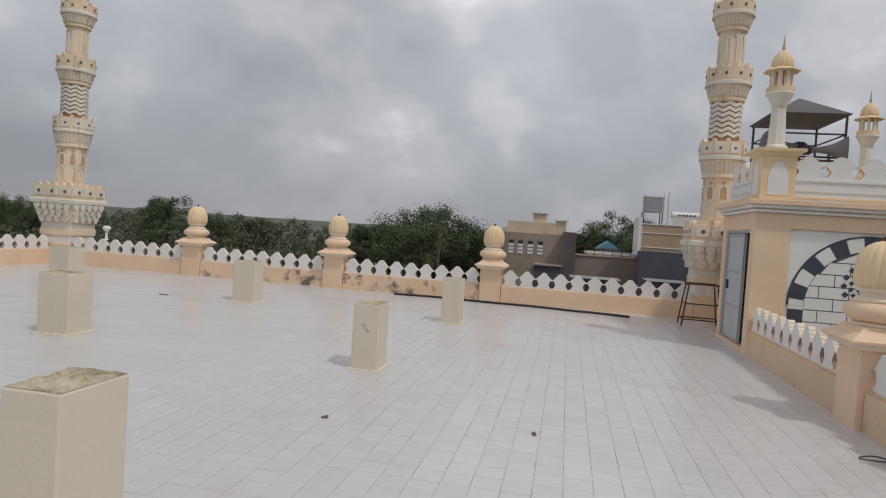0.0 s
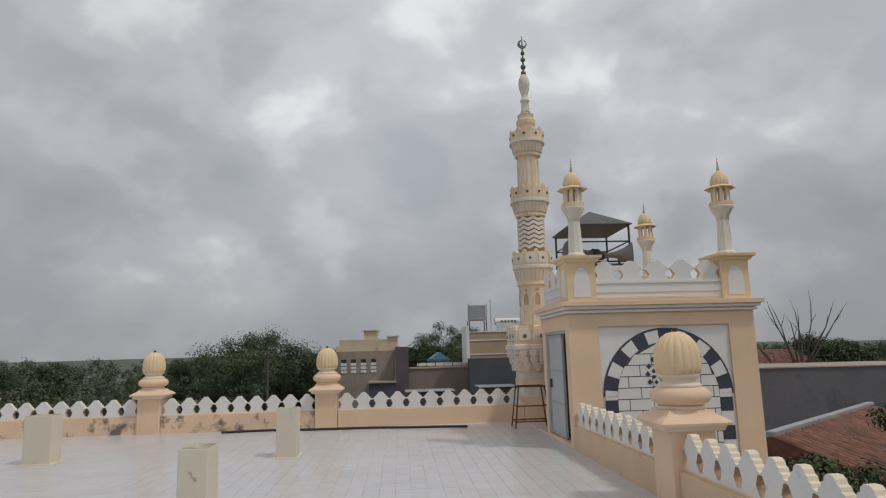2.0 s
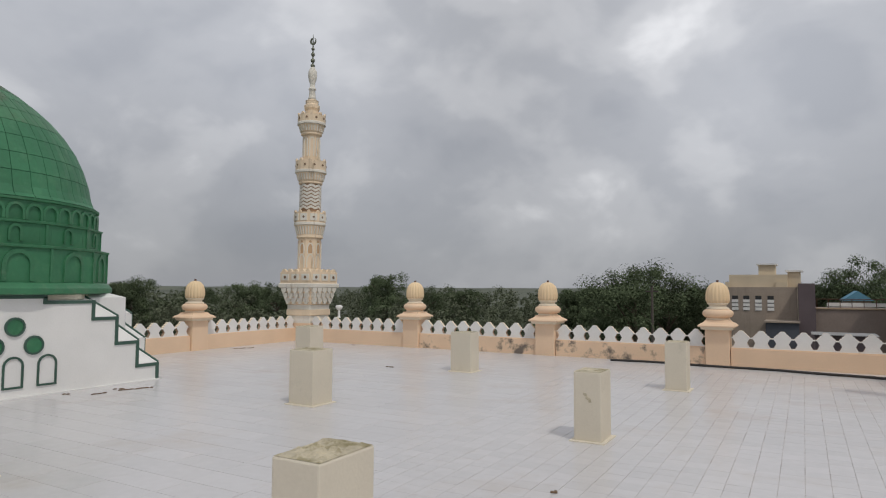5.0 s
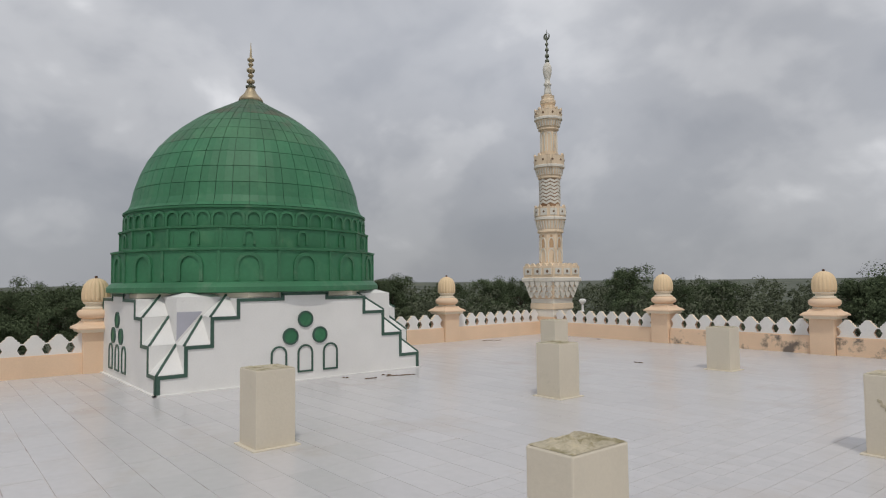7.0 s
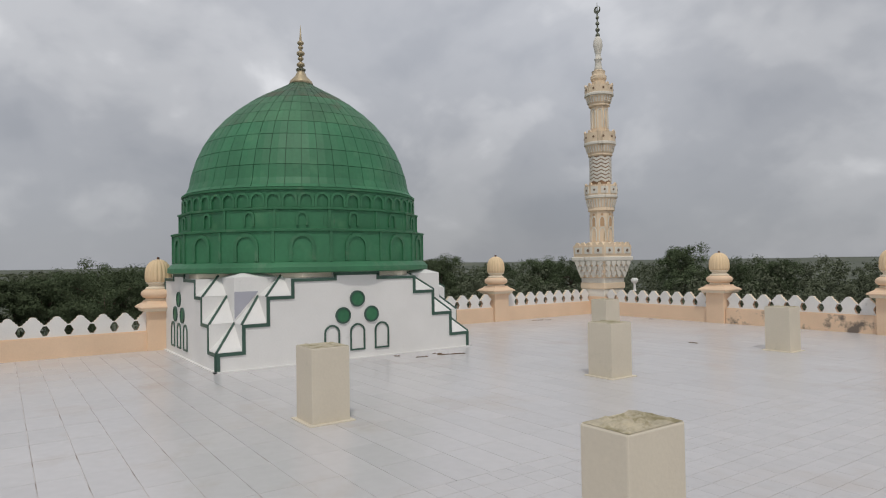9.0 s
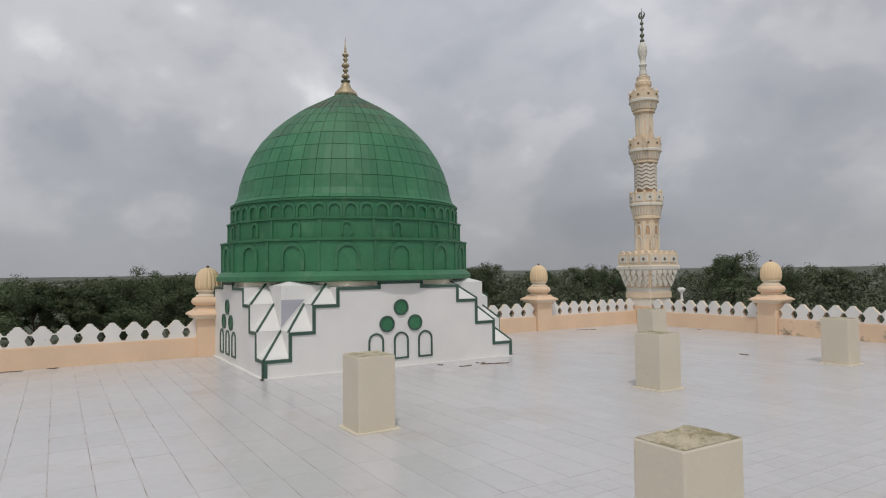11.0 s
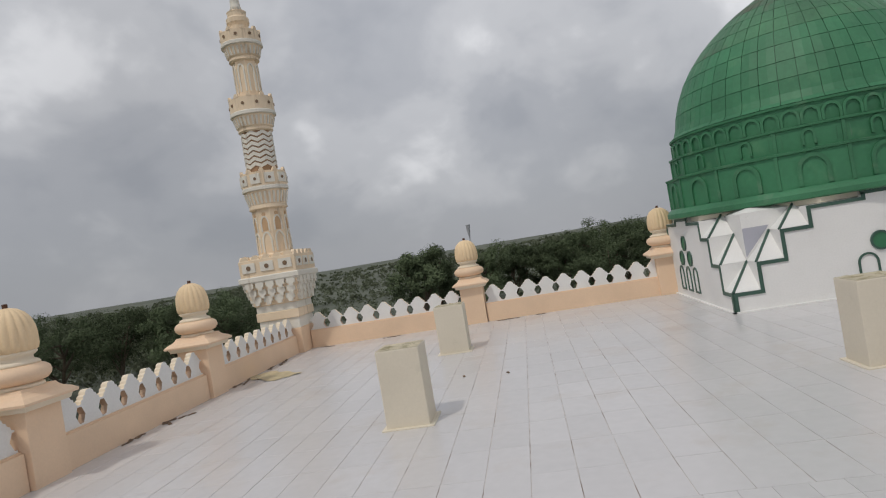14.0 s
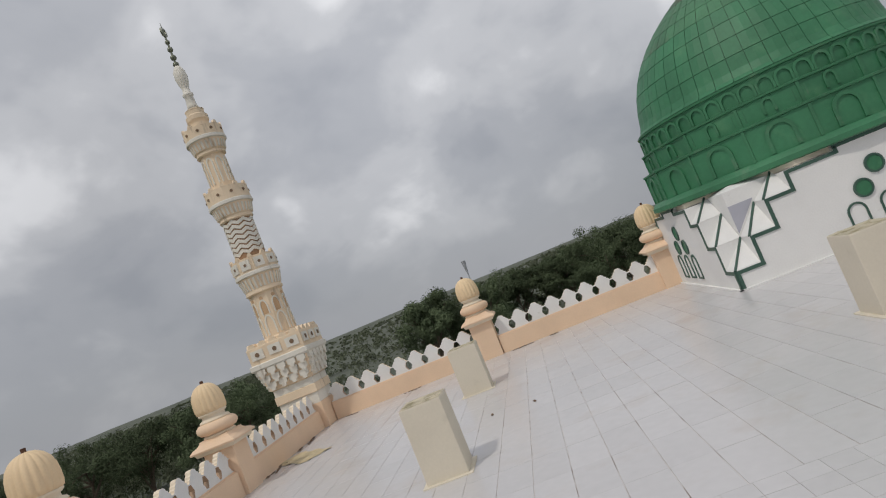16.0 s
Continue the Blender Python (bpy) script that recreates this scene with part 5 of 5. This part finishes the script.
def tree_meshes(seed, height, spread, leafy=260, size=0.088, low=0.35):
    rng = random.Random(seed)
    bm = bmesh.new()
    top = height * 0.62
    pts = [Vector((0, 0, -0.3))]
    for i in range(1, 6):
        pts.append(Vector((rng.uniform(-0.18, 0.18) * i * 0.5, rng.uniform(-0.18, 0.18) * i * 0.5, top * i / 5)))
    r0 = height * 0.026
    for i in range(5):
        tube(bm, pts[i], pts[i + 1], r0 * (1 - i * 0.15), 8, r0 * (1 - (i + 1) * 0.15))
    clumps = []
    for k in range(11):
        a = 2.4 * k + rng.uniform(-0.4, 0.4)
        base = pts[2 + k % 4]
        reach = spread * rng.uniform(0.5, 0.95)
        tip = Vector((math.cos(a) * reach, math.sin(a) * reach, height * rng.uniform(low + 0.1, 0.86)))
        midp = (base + tip) / 2 + Vector((0, 0, height * 0.04))
        tube(bm, base, midp, r0 * 0.42, 6, r0 * 0.28)
        tube(bm, midp, tip, r0 * 0.28, 6, r0 * 0.1)
        for _ in range(4):
            clumps.append((tip + Vector((rng.gauss(0, 0.2), rng.gauss(0, 0.2), rng.gauss(0, 0.16))) * spread, spread * rng.uniform(0.17, 0.33)))
        clumps.append((midp, spread * 0.22))
    for _ in range(10):
        a = rng.uniform(0, 6.28)
        q = rng.uniform(0, 0.5) * spread
        clumps.append((Vector((math.cos(a) * q, math.sin(a) * q, height * rng.uniform(0.68, 0.90))), spread * rng.uniform(0.20, 0.34)))
    trunk = bpy.data.meshes.new("trunk")
    bm.to_mesh(trunk)
    bm.free()
    co, fa = [], []
    leaf_cloud(rng, clumps, leafy, size, (co, fa))
    crown = bpy.data.meshes.new("crown")
    crown.from_pydata(co, [], fa)
    return trunk, crown


KINDS = [tree_meshes(11, 9.5, 3.6), tree_meshes(23, 8.0, 3.0), tree_meshes(37, 9.0, 4.4), tree_meshes(41, 6.5, 2.4)]
NEAR = [tree_meshes(53, 6.0, 2.4, 170, 0.085, 0.25), tree_meshes(67, 5.0, 2.0, 170, 0.08, 0.2)]


def tree(x, y, kind, scale, label="broad-leaved tree with an uneven dark green crown", mat=LEAF, z=GROUND):
    t = thing("tree", x, y, z, label, "tree", "trees round the mosque")
    t.matrix_basis = pose(x, y, z, 0, 0, random.uniform(0, 360)) @ Matrix.Scale(scale, 4)
    trunk, crown = kind
    from_mesh("trunk", trunk, BARK, t)
    from_mesh("crown", crown, mat, t)
    return t


# the tall trees that stand out of the woods: bearing (degrees left of +y), distance, kind, size
for bearing, dist, k, s in ((12.5, 60, 2, 1.19), (10.2, 63, 0, 1.04), (14.6, 64, 1, 1.0), (8.5, 66, 1, 0.98), (17.5, 70, 3, 1.25), (6.6, 70, 3, 1.3), (34.6, 85, 1, 1.24), (31.0, 88, 0, 0.90), (27.5, 90, 1, 1.0),
                            (-0.2, 82, 1, 1.13), (-2.0, 84, 3, 1.35), (-4.6, 84, 0, 1.28), (-5.9, 86, 1, 1.12), (-3.6, 88, 2, 1.05), (44.0, 90, 0, 0.94), (46.5, 92, 1, 1.08), (55.2, 80, 1, 1.13), (56.6, 86, 3, 1.30), (51, 88, 2, 0.9),
                            (83.2, 60, 0, 0.95), (81.5, 62, 2, 0.92), (84.8, 64, 1, 0.98), (86.8, 66, 3, 1.12), (79.0, 62, 1, 0.95), (89.0, 70, 1, 0.90), (91.5, 68, 3, 1.15), (94.0, 60, 1, 1.0), (99.6, 58, 3, 1.32), (98.2, 62, 1, 0.92),
                            (113.5, 58, 2, 0.83), (117, 56, 0, 0.86), (121, 55, 1, 0.95), (125, 58, 2, 0.88), (129, 60, 0, 0.90), (134, 55, 1, 0.95), (139, 58, 2, 0.9)):
    a = radians(bearing)
    tree(-math.sin(a) * dist, math.cos(a) * dist, KINDS[k], s)
for x, y, k, s in ((11.6, 17.8, 1, 1.02), (10.5, 17.7, 1, 0.80), (9.6, 17.0, 1, 0.70), (15.2, 16.4, 0, 0.84), (18.0, 18.4, 0, 1.12), (15.0, 17.8, 1, 0.74), (14.0, 14.8, 1, 1.05), (13.0, 13.2, 0, 0.86), (12.0, 11.6, 1, 0.98)):
    tree(x, y, NEAR[k], s, "leafy garden tree below the parapet", LEAF_NEAR)
tree(12.6, 19.6, NEAR[1], 0.62, "small tree with reddish leaves", LEAF_RED)
for x, y, s in ((38, 46, 0.80), (30, 60, 0.78), (45, 50, 0.85), (36, 60, 0.85), (42, 42, 0.8), (39, 49, 0.8), (47, 60, 0.9)):
    tree(x, y, KINDS[int(x) % 3], s)
tree(32.6, 47.4, KINDS[3], 1.3)

pole = thing("utility_pole", -10.8, 54.0, GROUND, "weathered grey wooden utility pole among the trees", "pole")
part("shaft", tube(bmesh.new(), (0, 0, 0), (0, 0, 7.9), 0.13, 10, 0.09), DEADBARK, pole)
part("crossarm", boxed(-0.5, 0.5, -0.05, 0.05, 7.45, 7.55), DEADBARK, pole)
mast = thing("flag_mast", -64.0, -5.4, GROUND, "tall thin lattice mast with a flared top", "mast")
part("shaft", tube(bmesh.new(), (0, 0, 0), (0, 0, 8.9), 0.07, 8, 0.05), TANK, mast)
part("flared_top", lathe(bmesh.new(), [(0.06, 8.5), (0.24, 9.9), (0.22, 9.9)], 10), TANK, mast)

# bare dead tree
dead = thing("dead_tree", 28.9, 45.0, GROUND, "bare grey dead tree behind the clay roofs", "tree")
rng = random.Random(5)
bm = bmesh.new()
tube(bm, (0, 0, -0.2), (0.1, 0, 5.2), 0.30, 8, 0.2)
part("trunk", bm, DEADBARK, dead)
for k in range(11):
    bm = bmesh.new()
    lean = (-0.9, -1.1, -0.35, -0.2, -0.1, 0.0, 0.08, 0.18, 0.3, 0.45, -0.5)[k]
    p = Vector((0.1, 0, 4.6 + 0.1 * k))
    d = Vector((lean * 1.3, rng.uniform(-0.3, 0.3), 0.75)).normalized()
    r = 0.10
    for step in range(4):
        q = p + d * rng.uniform(1.0, 1.5)
        tube(bm, p, q, r, 6, r * 0.72)
        if step:
            side = (d + Vector((rng.uniform(-0.6, 0.6), rng.uniform(-0.5, 0.5), 0.3))).normalized()
            tube(bm, q, q + side * rng.uniform(0.5, 1.0), r * 0.5, 5, r * 0.25)
        d = (d + Vector((rng.uniform(-0.25, 0.25), 0, 0.15))).normalized()
        p, r = q, r * 0.72
    part("limb", bm, DEADBARK, dead)

# woods that close the view, too many trees to count
rng = random.Random(9)
co, fa = [], []
for _ in range(3300):
    a = radians(rng.uniform(-75, 165))
    d = 66 + 330 * rng.random() ** 1.45
    bearing = math.degrees(a)
    x, y = -math.sin(a) * d, math.cos(a) * d
    field = 88 < bearing < 113
    if field and rng.random() < (0.9 if bearing > 100 else 0.75) and d < 360:
        continue
    if -26 < bearing < 6.5 and d < 100:
        continue
    h = (rng.uniform(3.6, 7.4) if rng.random() < 0.86 else rng.uniform(7.4, 9.0)) * (0.55 if field else 1.0) * (0.9 if bearing > 113 else 1.0)
    h *= 1 + 0.16 * noise.noise(Vector((x / 25, y / 25, 4.0)))
    if d > 200:
        h = min(h, 7.4)
    g = terrain(x, y)
    cl = []
    for _ in range(6):
        lift = rng.uniform(0.2, 0.85)
        cl.append((Vector((x + rng.gauss(0, 1.4), y + rng.gauss(0, 1.4), g + h * lift)), h * rng.uniform(0.14, 0.30) * (1.15 - 0.6 * lift)))
    leaf_cloud(rng, cl, 70 if d < 110 else 40 if d < 190 else 16, 0.10 + d * 0.0010, (co, fa))
# low bushes over the open field
for _ in range(1500):
    a = radians(rng.uniform(84, 150))
    d = 90 + 700 * rng.random() ** 1.3
    x, y = -math.sin(a) * d, math.cos(a) * d
    h = rng.uniform(0.8, 2.6)
    g = terrain(x, y)
    cl = [(Vector((x + rng.gauss(0, 1.6), y + rng.gauss(0, 1.6), g + h * 0.45)), h * rng.uniform(0.5, 0.8)) for _ in range(3)]
    leaf_cloud(rng, cl, 12, 0.14 + d * 0.0013, (co, fa))
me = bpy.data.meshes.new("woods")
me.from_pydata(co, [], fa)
tagged(from_mesh("woods", me, LEAF_HAZED), "dark green woods and scrub beyond the parapets", "woods", kind="stuff")

# ---- floor tiles, each with its own edges ----
def tile_mesh(w, l, gx, gy):
    me = bpy.data.meshes.new("floor_tile")
    bm = bmesh.new()
    a, b, e = (w - gx) / 2, (l - gy) / 2, 0.001
    rows = [[bm.verts.new((sx * (a - k), sy * (b - k), z)) for sx, sy in ((-1, -1), (1, -1), (1, 1), (-1, 1))] for k, z in ((0, -0.009), (0, -0.0035), (e, 0.0))]
    bm.faces.new(rows[2])
    for r0, r1 in zip(rows, rows[1:]):
        for i in range(4):
            bm.faces.new((r0[i], r0[(i + 1) % 4], r1[(i + 1) % 4], r1[i]))
    bm.to_mesh(me)
    bm.free()
    return me


trng = random.Random(3)
SPLIT = -4.05
co, fa = [], []
single = 0


def lay(me, x, y, near):
    global single
    if x < DX + SIDE - 0.1 and abs(y - DY) < SIDE - 0.1:
        return
    tilt = pose(x, y, trng.uniform(-0.0006, 0.0006), trng.gauss(0, 0.09), trng.gauss(0, 0.09), trng.gauss(0, 0.15))
    if near and single < 300:
        ob = from_mesh("floor_tile", me, TILE, floor)
        ob.matrix_basis = tilt
        single += 1
        return
    m = np.array(tilt)
    pts = np.array([v.co[:] for v in me.vertices]) @ m[:3, :3].T + m[:3, 3]
    n0 = len(co)
    co.extend(pts.tolist())
    fa.extend(tuple(q + n0 for q in p.vertices) for p in me.polygons)


# small tiles over the eastern part
small_tile = tile_mesh(0.2015, 0.2015, 0.0030, 0.0019)
for i in range(int((X1 - SPLIT) / 0.2015) + 1):
    for j in range(int((Y1 - Y0) / 0.2015) + 1):
        x, y = SPLIT + (i + 0.5) * 0.2015, Y0 + (j + 0.5) * 0.2015
        lay(small_tile, x, y, -0.8 < x < 2.2 and 3.9 < y < 7.9)
for i in range(3):
    for j in range(int((Y1 - TY1) / 0.2015) + 1):
        lay(small_tile, X1 + 0.055 + (i + 0.5) * 0.2015, TY1 + (j + 0.5) * 0.2015, False)
# long slabs over the western part
slab = tile_mesh(0.66, 0.335, 0.0034, 0.0050)
for j in range(int((Y1 - Y0) / 0.335) + 1):
    y = Y0 + (j + 0.5) * 0.335
    x = SPLIT - 0.33 - 0.001
    while x > X0 - 0.35:
        lay(slab, x, y, False)
        x -= 0.66
far = bpy.data.meshes.new("tile_field")
far.from_pydata(co, [], fa)
tagged(from_mesh("tile_field", far, TILE, floor), kind="stuff")
